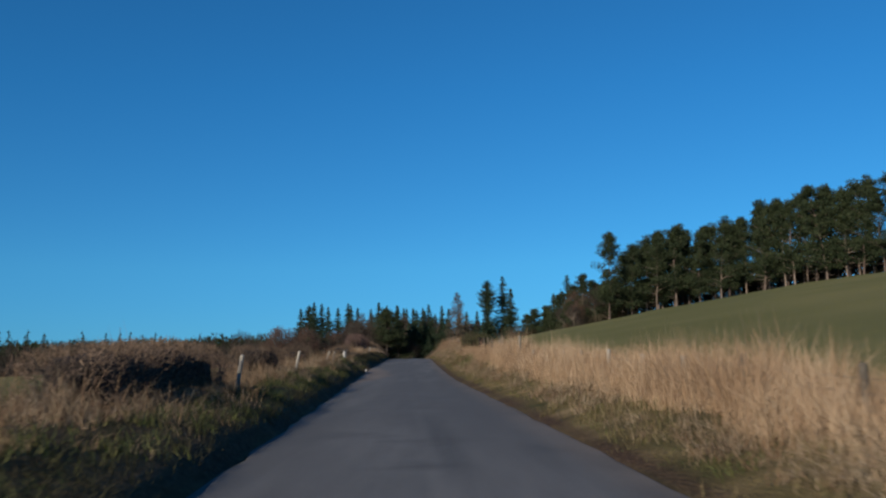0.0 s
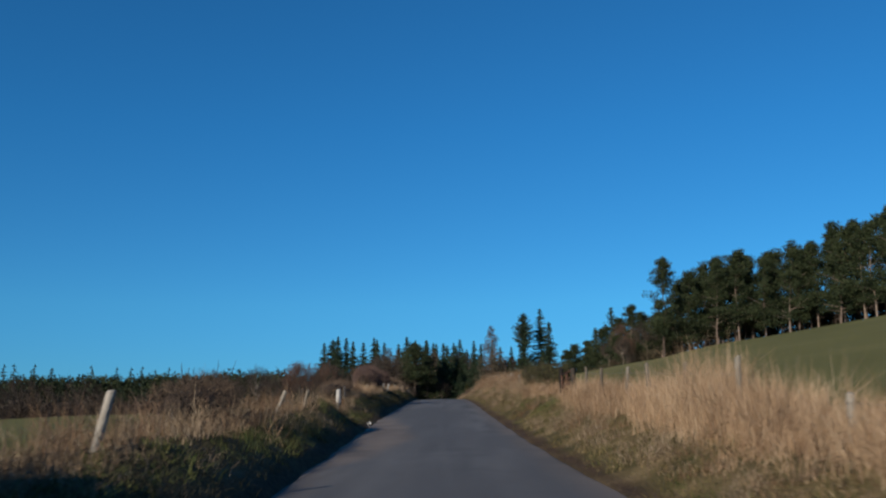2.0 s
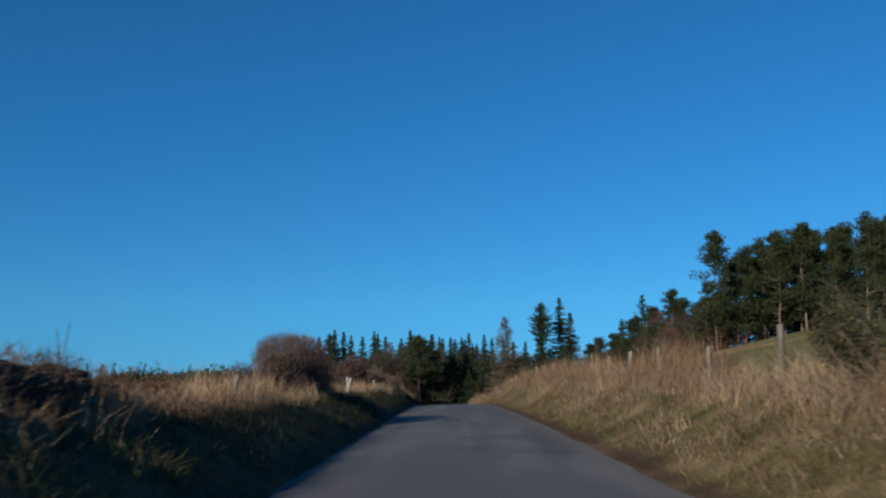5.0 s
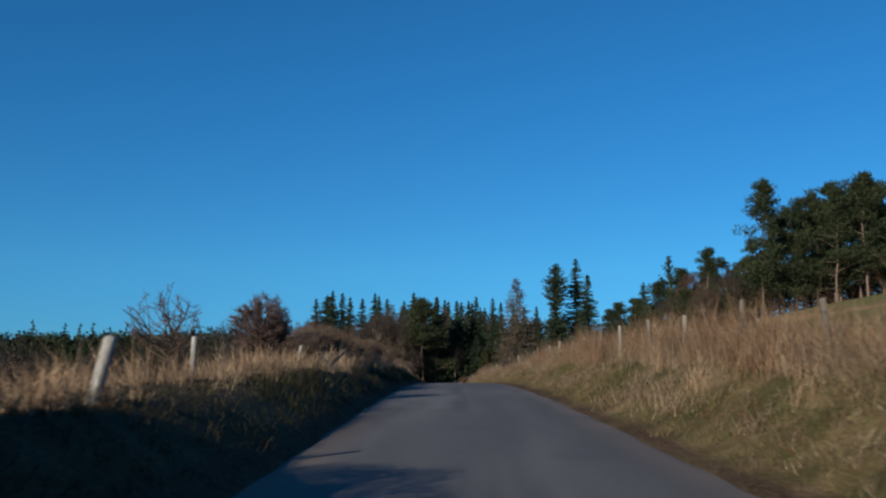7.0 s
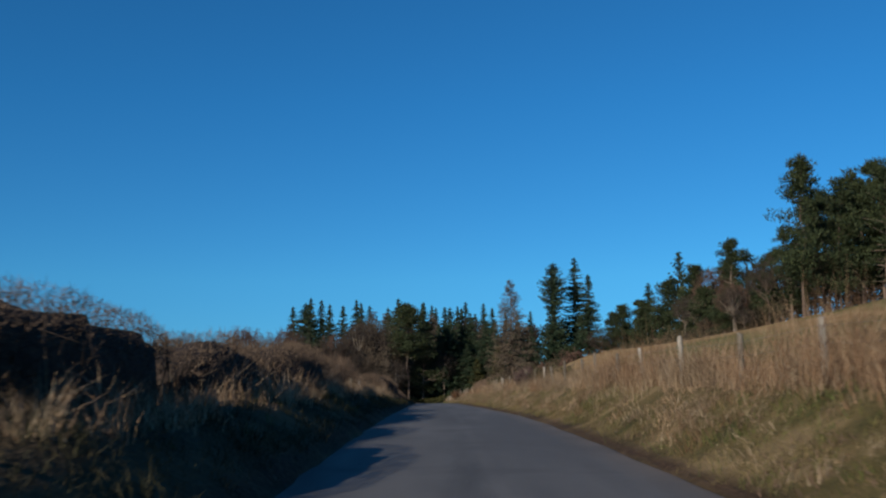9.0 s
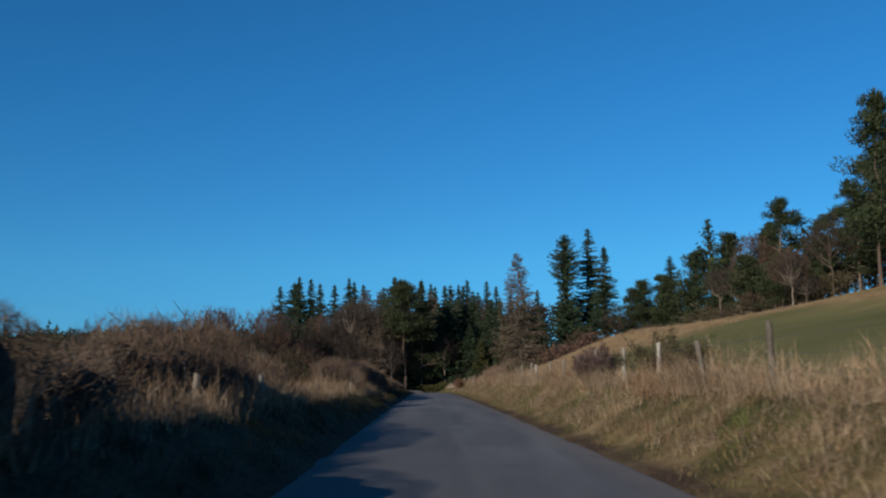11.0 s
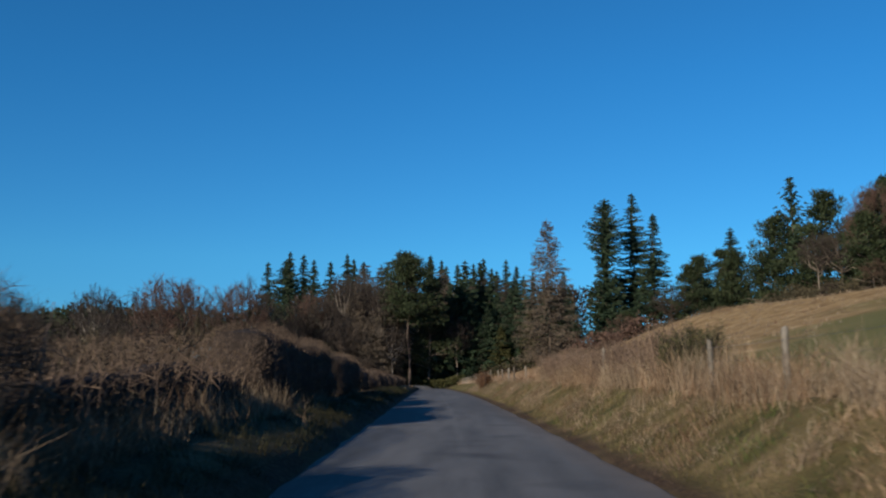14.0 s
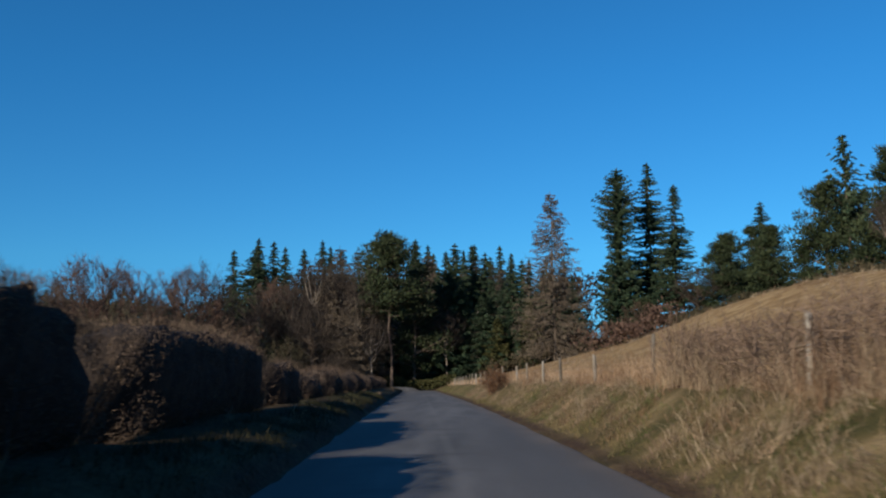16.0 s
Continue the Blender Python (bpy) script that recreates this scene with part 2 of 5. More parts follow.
def curve_at(y, v):
    """Smooth cubic through the knots, straight beyond them."""
    y = np.asarray(y, float)
    s = (y - KNOTS[0]) / 20.0
    i = np.clip(np.floor(s).astype(int), 0, len(v) - 2)
    t = s - i
    slope = np.gradient(v)
    a, b, ma, mb = v[i], v[i + 1], slope[i], slope[i + 1]
    inside = (2 * t**3 - 3 * t**2 + 1) * a + (t**3 - 2 * t**2 + t) * ma + (-2 * t**3 + 3 * t**2) * b + (t**3 - t**2) * mb
    low, high = v[0] + s * slope[0], v[-1] + (s - len(v) + 1) * slope[-1]
    return np.where(s < 0, low, np.where(s > len(v) - 1, high, inside))


def road_x(y):
    return curve_at(y, ROAD_X)


def road_z(y):
    y = np.asarray(y, float)
    return curve_at(np.clip(y, -60, 340), ROAD_Z)


def wobble(x, y, size, seed=0.0):
    """Cheap uneven ground, about -1 to 1."""
    a = np.sin(x / size * 1.9 + seed) * np.cos(y / size * 1.3 + 1.7 * seed)
    b = np.sin(x / size * 3.7 - y / size * 2.9 + 2.1 + seed) * 0.5
    c = np.sin(x / size * 6.1 + y / size * 7.3 + 0.4 * seed) * 0.3
    return (a + b + c) / 1.5


def ground_z(x, y):
    x, y = np.asarray(x, float), np.asarray(y, float)
    u = x - road_x(y)
    bank = np.interp(y, [0, 10, 48, 90, 130, 165, 190, 260, 320], [0.26, 0.28, 0.62, 0.88, 0.76, 0.84, 0.88, 0.7, 0.5])
    right = np.where(u < 2.5, np.interp(u, [2.0, 2.1, 2.2, 2.5], [-0.05, -0.012, 0.0, 0.08]),
                     np.where(u < 3.7, 0.08 + (bank - 0.08) * (np.clip(u, 2.5, 3.7) - 2.5) / 1.2,
                              bank + np.interp(u, [3.7, 6, 20, 30, 41, 47, 76, 94, 150, 400, 2000], [0, 0.2, 3.3, 5.6, 7.9, 9.2, 14.0, 15.8, 21, 32, 60])))
    opening = np.clip(np.abs(y - 53.0) / 2.0 - 1.6, 0, 1)
    gentle = np.interp(-u, [2.0, 2.15, 2.4, 2.8, 3.5, 6, 12, 60, 200, 2000], [-0.06, 0.0, 0.06, 0.12, 0.26, 0.3, 0.3, -0.3, -1.5, -4.0])
    worn = 0.07 * wobble(0 * y, y, 1.3, 5.0)
    steep = np.interp(-u + worn, [2.0, 2.1, 2.22, 2.4, 2.8, 3.5, 6, 12, 60, 200, 2000], [-0.06, 0.0, 0.13, 0.22, 0.25, 0.28, 0.3, 0.3, -0.3, -1.5, -4.0])
    left = gentle + (steep - gentle) * opening * (-u > 2.05)
    left = left + np.interp(y, [19, 23, 26, 48, 58], [0.17, 0.22, 0.28, 0.28, 0.38]) * opening * np.clip(1.75 - np.abs(-u - 3.6) / 0.7, 0, 1) * np.interp(y, [150, 158], [1, 0.4])
    left = left + 0.3 * np.exp(-(((y - 47.2) / 2.0) ** 2) - ((u + 3.0) / 0.55) ** 2) * (u < -2.1)
    rise = np.interp(y, [-200, 0, 60, 120, 180, 215], [0.5, 0.58, 0.64, 0.76, 0.97, 1.0])
    right = np.where(u > 6, bank + 0.2 + (right - bank - 0.2) * rise, right)
    rel = np.where(np.abs(u) < 2.0, -0.07, np.where(u > 0, right, left))
    low = np.interp(y, [-200, 0, 60, 100, 180, 300, 360], [-2.0, 0.2, 2.1, 2.3, 2.4, 2.5, 2.6]) - road_z(y) - 0.004 * np.clip(-u - 25, 0, 400)
    rel = np.where(u < -5, rel + (low - rel) * np.clip((-u - 5) / 20, 0, 1) ** 0.8, rel)
    amp = np.where(np.abs(u) < 2.3, 0, np.clip((np.abs(u) - 2.3) / 1.0, 0, 1))
    rel = rel + np.where(u < 0, 0.11, 0.07) * amp * wobble(x, y, 1.7) + 0.25 * np.clip((np.abs(u) - 8) / 20, 0, 1) * wobble(x, y, 24, 3.0)
    rel = rel + 2.0 * np.exp(-(((u - 25) / 7.0) ** 2) - ((y - 240) / 24.0) ** 2)
    rel = rel - 0.9 * np.exp(-(((u - 29) / 9.0) ** 2) - ((y - 174) / 20.0) ** 2)
    far = np.clip(y - 332, 0, 200)
    return road_z(y) + rel + 0.05 * far * (u < 40)


# ---- mesh helpers ----
def mesh_of(name, verts, tris, mat, smooth=False):
    verts, tris = np.asarray(verts, np.float32), np.asarray(tris, np.int32)
    me = bpy.data.meshes.new(name)
    me.vertices.add(len(verts))
    me.vertices.foreach_set("co", verts.ravel())
    me.loops.add(tris.size)
    me.loops.foreach_set("vertex_index", tris.ravel())
    me.polygons.add(len(tris))
    me.polygons.foreach_set("loop_start", np.arange(0, tris.size, 3, dtype=np.int32))
    if smooth:
        me.polygons.foreach_set("use_smooth", np.ones(len(tris), bool))
    me.materials.append(mat)
    me.update(calc_edges=True)
    return me


def part(name, me, parent, label=""):
    ob = new(name, me)
    ob.parent = parent
    return tagged(ob, label)


def thing(name, label, category, group="", kind=""):
    ob = new(name)
    ob.empty_display_size = 0.3
    return tagged(ob, label, category, group, kind)


class Soup:
    """Gathers many small pieces into one mesh."""

    def __init__(self):
        self.v, self.f, self.n = [], [], 0

    def add(self, v, f):
        self.v.append(np.asarray(v, float).reshape(-1, 3))
        self.f.append(np.asarray(f, int).reshape(-1, 3) + self.n)
        self.n += len(self.v[-1])

    def limbs(self, a, b, ra, rb, sides=4):
        """Tapered sticks from points a to points b."""
        a, b = np.atleast_2d(a).astype(float), np.atleast_2d(b).astype(float)
        k = len(a)
        ra, rb = np.broadcast_to(ra, k), np.broadcast_to(rb, k)
        d = b - a
        d = d / (np.linalg.norm(d, axis=1, keepdims=True) + 1e-9)
        ref = np.where(np.abs(d[:, 2:3]) > 0.9, [[1.0, 0, 0]], [[0, 0, 1.0]])
        p = np.cross(d, ref)
        p /= np.linalg.norm(p, axis=1, keepdims=True) + 1e-9
        q = np.cross(d, p)
        ang = np.arange(sides) / sides * 2 * np.pi
        ring = p[:, None] * np.cos(ang)[None, :, None] + q[:, None] * np.sin(ang)[None, :, None]
        v = np.concatenate([a[:, None] + ring * np.asarray(ra)[:, None, None], b[:, None] + ring * np.asarray(rb)[:, None, None]], 1)
        i = np.arange(sides)
        j = (i + 1) % sides
        f = np.concatenate([np.stack([i, j, j + sides], 1), np.stack([i, j + sides, i + sides], 1)])
        if sides > 3:
            f = np.concatenate([f, np.stack([np.full(sides - 2, sides), sides + np.arange(1, sides - 1), sides + np.arange(2, sides)], 1)])
        self.add(v.reshape(-1, 3), (f[None] + (np.arange(k) * 2 * sides)[:, None, None]).reshape(-1, 3))

    def slivers(self, c, d, length, width, rng):
        """Pointed slips from c along d: needles, twigs, leaves."""
        c, d = np.asarray(c, float), np.asarray(d, float)
        k = len(c)
        if not k:
            return
        d = d / (np.linalg.norm(d, axis=1, keepdims=True) + 1e-9)
        s = np.cross(d, rng.normal(size=(k, 3)))
        s /= np.linalg.norm(s, axis=1, keepdims=True) + 1e-9
        length, width = np.broadcast_to(length, k)[:, None], np.broadcast_to(width, k)[:, None]
        v = np.stack([c - s * width / 2, c + s * width / 2, c + d * length], 1)
        self.add(v.reshape(-1, 3), np.arange(3 * k).reshape(-1, 3))

    def leaves(self, c, d, length, width, rng):
        """Lozenge leaves or sprays of needles: four corners, slightly folded."""
        c, d = np.asarray(c, float), np.asarray(d, float)
        k = len(c)
        if not k:
            return
        d = d / (np.linalg.norm(d, axis=1, keepdims=True) + 1e-9)
        s = np.cross(d, rng.normal(size=(k, 3)))
        s /= np.linalg.norm(s, axis=1, keepdims=True) + 1e-9
        length, width = np.broadcast_to(length, k)[:, None], np.broadcast_to(width, k)[:, None]
        lift = np.cross(d, s) * width * 0.25
        v = np.stack([c, c + d * length * 0.45 + s * width / 2 + lift, c + d * length, c + d * length * 0.45 - s * width / 2 + lift], 1)
        i = np.arange(k)[:, None] * 4
        self.add(v.reshape(-1, 3), np.concatenate([i + [0, 1, 2], i + [0, 2, 3]]))

    def mesh(self, name, mat, smooth=False):
        return mesh_of(name, np.concatenate(self.v), np.concatenate(self.f), mat, smooth)


def unit(rng, k, lift=0.0):
    d = rng.normal(size=(k, 3))
    d /= np.linalg.norm(d, axis=1, keepdims=True)
    d[:, 2] += lift
    return d


# ---- ground: one sheet to the horizon ----
def build_ground():
    us = np.array([-1600, -900, -560, -380, -260, -190, -140, -105, -80, -60, -45, -34, -26, -20, -15.5, -12, -9.5, -8, -7, -6.2, -5.5, -4.9, -4.4, -4.0, -3.6,
                   -3.3, -3.0, -2.75, -2.5, -2.35, -2.2, -2.1, -2.0, -1.0, 0, 1.0, 2.0, 2.1, 2.2, 2.35, 2.5, 2.75, 3.0, 3.35, 3.7, 4.1, 4.6, 5.2, 6, 7, 8, 10, 12, 15, 18,
                   22, 26, 30, 35, 41, 47, 54, 62, 72, 82, 94, 110, 130, 160, 220, 320, 500, 900, 1600])
    ys = np.concatenate([[-900, -500, -300, -180, -110, -70, -45, -30, -20], np.arange(-14, 345, 1.0), [350, 358, 368, 380, 395, 415, 440, 480, 540, 640, 800, 1100, 1600]])
    uu, yy = np.meshgrid(us, ys)
    xx = uu + road_x(np.clip(yy, -60, 345))
    zz = ground_z(xx, yy)
    v = np.stack([xx, yy, zz], -1).reshape(-1, 3)
    w, h = len(us), len(ys)
    a = (np.arange(h - 1)[:, None] * w + np.arange(w - 1)[None]).ravel()
    tris = np.concatenate([np.stack([a, a + 1, a + w + 1], 1), np.stack([a, a + w + 1, a + w], 1)])
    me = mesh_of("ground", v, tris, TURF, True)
    u, x, y = uu.ravel(), xx.ravel(), yy.ravel()
    jit = wobble(x, y, 5.0, 1.0)

    def put(name, val):
        att = me.attributes.new(name, "FLOAT", "POINT")
        att.data.foreach_set("value", np.clip(val, 0, 1).astype(np.float32))

    edge = np.clip(1 - np.abs(np.abs(u) - 2.15) / np.where(u > 0, 0.3, 0.42) + 0.35 * wobble(x, y, 1.1, 2.0), 0, 1) * (np.abs(u) > 1.9) * (y < 340)
    gate_r = np.clip(1.6 - np.hypot((y - 53.4) / 2.3, (u - 2.55) / 0.5) + 0.3 * jit, 0, 1)
    gate_l = np.clip(1.3 - np.hypot((y - 53.2) / 2.4, (u + 3.4) / 2.2), 0, 1)
    face = np.clip(1 - np.abs(-u - 2.25) / 0.22, 0, 1)
    put("soil", np.maximum(np.maximum(np.maximum(edge, face), gate_r), 0.6 * gate_l))
    field = np.where(u > 0, np.clip((u - 5.0) / 1.5, 0, 1), np.clip((-u - 5.0) / 1.5, 0, 1) * (y < 215))
    put("field", field)
    hill = np.clip((y - np.interp(u, [4, 12.6, 23.4, 38], [176, 183, 196, 204]) + 7 * jit) / 5, 0, 1) * (u > 4) + np.clip((y - 200) / 10, 0, 1) * (u < -5) * 0.7
    rim = np.clip(1.6 - np.abs(u - 35 - 2 * jit) / 3.2, 0, 1) * (y > 150)
    put("rough", np.maximum(hill, rim))
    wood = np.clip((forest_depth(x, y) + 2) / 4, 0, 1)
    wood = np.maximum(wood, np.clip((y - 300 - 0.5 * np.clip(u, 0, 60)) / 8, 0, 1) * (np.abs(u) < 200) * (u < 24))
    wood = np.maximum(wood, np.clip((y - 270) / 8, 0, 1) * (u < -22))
    # strip under the left hedges darkened with floor colour to imitate their shade
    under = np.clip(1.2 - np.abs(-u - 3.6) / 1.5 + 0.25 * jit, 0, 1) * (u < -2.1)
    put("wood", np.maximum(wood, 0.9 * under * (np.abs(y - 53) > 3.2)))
    return tagged(new("ground", me), "rough grass verges, green winter fields and a tawny hillside", "ground", kind="structure")


def forest_depth(x, y):
    """Metres inside the pine wood's edge on the hill."""
    front = np.interp(x, [30, 34, 39, 41, 68, 88, 112, 150, 400], [330, 292, 246, 217, 214, 185, 148, 100, -80])
    return np.where(x > 32, y - front, -50.0)


build_ground()


def build_road():
    line = [(float(road_x(y)), y) for y in np.arange(-40, 288, 1.0)]
    x, y = line[-1]
    head = math.atan2(line[-1][0] - line[-2][0], 1.0)
    for k in range(90):
        head -= radians(2.0) if k < 42 else 0
        x, y = x + math.sin(head), y + math.cos(head)
        line.append((x, y))
    line = np.array(line)
    tan = np.gradient(line, axis=0)
    tan /= np.linalg.norm(tan, axis=1, keepdims=True)
    nor = np.stack([tan[:, 1], -tan[:, 0]], 1)
    cols = np.array([-1.0, -0.985, -0.976, -0.93, -0.85, -0.7, -0.57, -0.45, -0.33, -0.25, -0.15, 0, 0.2, 0.45, 0.7, 0.93, 0.976, 0.985, 1.0])
    s = np.arange(len(line))
    rag_l = 0.05 * np.sin(s * 1.7) * np.sin(s * 0.37 + 1) + 0.025 * np.sin(s * 2.9 + 2)
    rag_r = 0.03 * np.sin(s * 1.3 + 4) * np.sin(s * 0.41) + 0.015 * np.sin(s * 3.1)
    half = 2.06 + np.where(cols[None] < 0, rag_l[:, None], rag_r[:, None])
    off = cols[None] * half
    px = line[:, None, 0] + nor[:, None, 0] * off
    py = line[:, None, 1] + nor[:, None, 1] * off
    base = np.where(s < 328, road_z(line[:, 1]), 0)
    bend = np.maximum(ground_z(line[:, 0], line[:, 1]) + 0.1, road_z(line[:, 1]))
    base = np.where(s < 328, base, bend)
    drop = np.where(np.abs(cols) >= 1, -0.12, np.where(np.abs(cols) > 0.98, -0.004, 0))
    pz = base[:, None] + 0.035 * (1 - cols[None] ** 2) - 0.03 + drop[None]
    v = np.stack([px, py, pz], -1).reshape(-1, 3)
    w = len(cols)
    a = (np.arange(len(line) - 1)[:, None] * w + np.arange(w - 1)[None]).ravel()
    me = mesh_of("road", v, np.concatenate([np.stack([a, a + 1, a + w + 1], 1), np.stack([a, a + w + 1, a + w], 1)]), ASPHALT, True)
    att = me.attributes.new("across", "FLOAT", "POINT")
    att.data.foreach_set("value", np.tile((cols + 1) / 2, len(line)).astype(np.float32))
    side = (cols[None] + 1) / 2
    reach = 0.05 + 0.33 * np.exp(-((line[:, 1:2] - 46) / 9.0) ** 2) + 0.13 * np.exp(-((line[:, 1:2] - 84) / 8.0) ** 2) + 0.04 * np.sin(s * 0.31)[:, None] * np.sin(s * 0.83 + 1)[:, None]
    wash = np.clip((reach - side) / 0.07, 0, 1) * np.interp(line[:, 1:2], [28, 38, 54, 62, 74, 78, 92, 98], [0.2, 0.75, 0.75, 0.2, 0.2, 0.7, 0.7, 0.2]) + 0.75 * np.clip((side - 0.945) / 0.03, 0, 1)
    att = me.attributes.new("dirt", "FLOAT", "POINT")
    att.data.foreach_set("value", np.clip(wash, 0, 1).ravel().astype(np.float32))
    return tagged(new("road", me), "narrow worn grey asphalt country lane with ragged edges", "road", kind="structure")


build_road()


# ---- grass ----
def blades(name, label, u0, u1, y0, y1, count, h0, h1, width, mat, seed, patch=None, lean=0.35, clump=0, tall=None):
    """Bent blades scattered over a strip beside the road."""
    rng = np.random.default_rng(seed)
    if clump:
        k = count // clump
        cu, cy = rng.uniform(u0, u1, k), rng.uniform(y0, y1, k)
        if patch is not None:
            keep = rng.random(k) < patch(cu, cy)
            cu, cy = cu[keep], cy[keep]
        sz = np.clip(rng.lognormal(-0.25, 0.36, len(cu)), 0.3, 1.3) * (1 + 0.3 * wobble(cu * 1.5, cy, 2.4, seed))
        u = np.repeat(cu, clump) + rng.normal(0, 0.085, len(cu) * clump)
        y = np.repeat(cy, clump) + rng.normal(0, 0.11, len(cu) * clump)
        size = np.repeat(sz, clump)
        swing = np.repeat(rng.uniform(0, 2 * np.pi, len(cu)), clump) + rng.normal(0, 0.9, len(u))
    else:
        u, y = rng.uniform(u0, u1, count), rng.uniform(y0, y1, count)
        if patch is not None:
            keep = rng.random(count) < patch(u, y)
            u, y = u[keep], y[keep]
        size = 1.0 + 0.3 * wobble(u, y, 0.9, seed)
        swing = rng.uniform(0, 2 * np.pi, len(u))
    k = len(u)
    x = u + road_x(y)
    z = ground_z(x, y) - 0.03
    h = rng.uniform(h0, h1, k) * size * (tall(y) if tall else 1.0) * (np.clip(0.4 + (u - 3.1) / 0.75, 0.4, 1) if u0 > 3 else 1.0)
    bend = h * np.abs(rng.normal(lean, 0.25, k))
    lx, ly = np.cos(swing), np.sin(swing)
    turn = rng.uniform(0, np.pi, k)
    wx, wy = np.cos(turn) * width / 2, np.sin(turn) * width / 2
    b = np.stack([x, y, z], 1)
    mid = b + np.stack([lx * bend * 0.3, ly * bend * 0.3, h * 0.55], 1)
    tip = b + np.stack([lx * bend, ly * bend, h * np.clip(1 - 0.35 * bend / h, 0.5, 1)], 1)
    s = np.stack([wx, wy, np.zeros(k)], 1)
    low = b + (mid - b) * 0.86
    v = np.stack([b - s, b + s, mid, low - s * 0.75, low + s * 0.75, tip], 1).reshape(-1, 3)
    i = np.arange(k)[:, None] * 6
    f = np.concatenate([i + [0, 1, 2], i + [3, 4, 5]])
    ob = new(name, mesh_of(name, v, f, mat))
    return tagged(ob, label, "grass", kind="stuff")


def right_tall(u, y):
    return np.interp(y, [195, 215], [1, 0.5]) * np.clip(0.75 + 0.5 * wobble(u * 2, y, 2.3, 5), 0.15, 1) * np.where((y > 49.8) & (y < 55.3) & (u < 4.9), 0.03, 1)


def tufted(u, y):
    """Gaps between separate clumps of straw along the leaning posts."""
    return np.where((y > 76) & (y < 106), np.clip(0.12 + 2.6 * wobble(u * 1.3, y, 0.95, 27), 0.04, 1), 1.0)


def left_gap(u, y):
    return np.clip(0.6 + 0.6 * wobble(u * 2, y, 2.7, 9), 0.05, 1) * np.where((y > 50.8) & (y < 55.2), 0.12, 1)


def bank_height(y):
    return np.interp(y, [0, 15, 30, 37, 41, 45, 49, 56, 67, 74, 100, 125, 160, 170, 200], [0.95, 0.95, 0.9, 1.15, 1.08, 0.78, 0.66, 0.72, 0.82, 1.05, 1.1, 0.86, 0.78, 0.85, 0.75])


def left_height(y):
    return np.interp(y, [0, 8, 11, 13, 20, 21.5, 24, 25, 29, 30.5, 33, 46, 50, 58, 62, 75, 80, 92, 125, 140, 152, 160], [1.0, 0.95, 0.8, 0.42, 0.4, 0.7, 0.75, 0.52, 0.45, 0.75, 0.85, 0.95, 0.7, 0.7, 0.85, 0.8, 0.6, 0.62, 0.75, 0.85, 1.1, 0.9])


NEAR_EDGE = ([0, 32, 38, 56, 64, 100, 140, 170], [3.15, 3.25, 3.45, 3.45, 3.6, 3.7, 3.75, 3.75])
blades("verge_grass", "short olive and straw verge grass beside the lane", 2.2, 3.6, -4, 220, 120000, 0.08, 0.24, 0.013, VERGE_GRASS, 1, lambda u, y: np.clip((u - 2.15) / 0.4, 0.1, 1) * np.clip(0.6 + 0.7 * wobble(u, y, 1.4, 3), 0.1, 1), 0.7, 16)
blades("green_tufts", "fresh green grass tufts in the verge", 2.35, 3.4, -4, 300, 40000, 0.08, 0.2, 0.012, GREEN_GRASS, 2, lambda u, y: np.clip(0.2 + wobble(u, y, 2.1, 7) * 2.0 + np.interp(y, [130, 150], [0, 0.2]), 0, 1), 0.9, 20)
blades("tall_dry_grass", "thick stand of tall pale dry grass before the field", 3.2, 4.9, -4, 58, 130000, 0.55, 0.9, 0.0085, STRAW, 3, lambda u, y: np.clip(1.3 * right_tall(u, y), 0, 1) * np.clip((u - np.interp(y, *NEAR_EDGE)) / 0.5, 0.012, 1), 0.35, 20, bank_height)
blades("tall_dry_grass", "tall pale dry grass on the bank under the fence", 3.2, 4.8, 58, 300, 120000, 0.45, 0.95, 0.0095, STRAW, 37, lambda u, y: right_tall(u, y) * np.clip((u - np.interp(y, *NEAR_EDGE)) / 0.7, 0.012, 1), 0.5, 18, bank_height)
blades("dead_weeds", "rusty dead weed stems among the dry grass", 3.5, 4.6, -4, 240, 80000, 0.5, 1.1, 0.010, RUST_STEM, 4, lambda u, y: np.clip(np.interp(y, [50, 62, 120, 130], [0.1, 0.45, 0.45, 0.1]) + wobble(u, y, 3.1, 2) * 2, 0, 1) * right_tall(u, y), 0.4, 10, bank_height)
blades("dead_weeds", "tall red-brown dead weeds crowding the fence", 3.8, 5.0, 70, 126, 32000, 0.65, 1.05, 0.010, RUST_STEM, 38, lambda u, y: np.clip(0.55 + 0.9 * wobble(u, y, 2.2, 21), 0.1, 1), 0.35, 10)
blades("tussock_grass", "low bleached tussocks on the bank", 2.55, 4.0, -4, 230, 125000, 0.12, 0.4, 0.0115, BROWN_STRAW, 5, lambda u, y: np.clip(0.6 + 0.7 * wobble(u, y, 1.9, 4), 0.12, 1) * np.where((y > 48.8) & (y < 56.6), 0.1, 1), 0.8, 26)
blades("tussock_grass", "pale matted straw lying over the bank", 2.7, 4.0, -4, 230, 30000, 0.12, 0.36, 0.012, STRAW, 33, lambda u, y: np.clip(0.1 + 1.3 * wobble(u, y, 2.4, 14), 0, 1) * np.where((y > 48.8) & (y < 56.6), 0.1, 1), 1.1, 30)
blades("tall_weeds", "head-high dead weeds and straw on the bank", 3.75, 4.8, 166, 190, 16000, 0.5, 0.95, 0.011, BROWN_STRAW, 19, lambda u, y: np.clip(0.6 + wobble(u, y, 1.5, 6), 0.1, 1), 0.35, 12)
blades("field_edge_grass", "dry grass along the field side of the fence", 4.6, 7.0, -4, 300, 18000, 0.2, 0.5, 0.016, STRAW, 6, None, 0.4, 14)
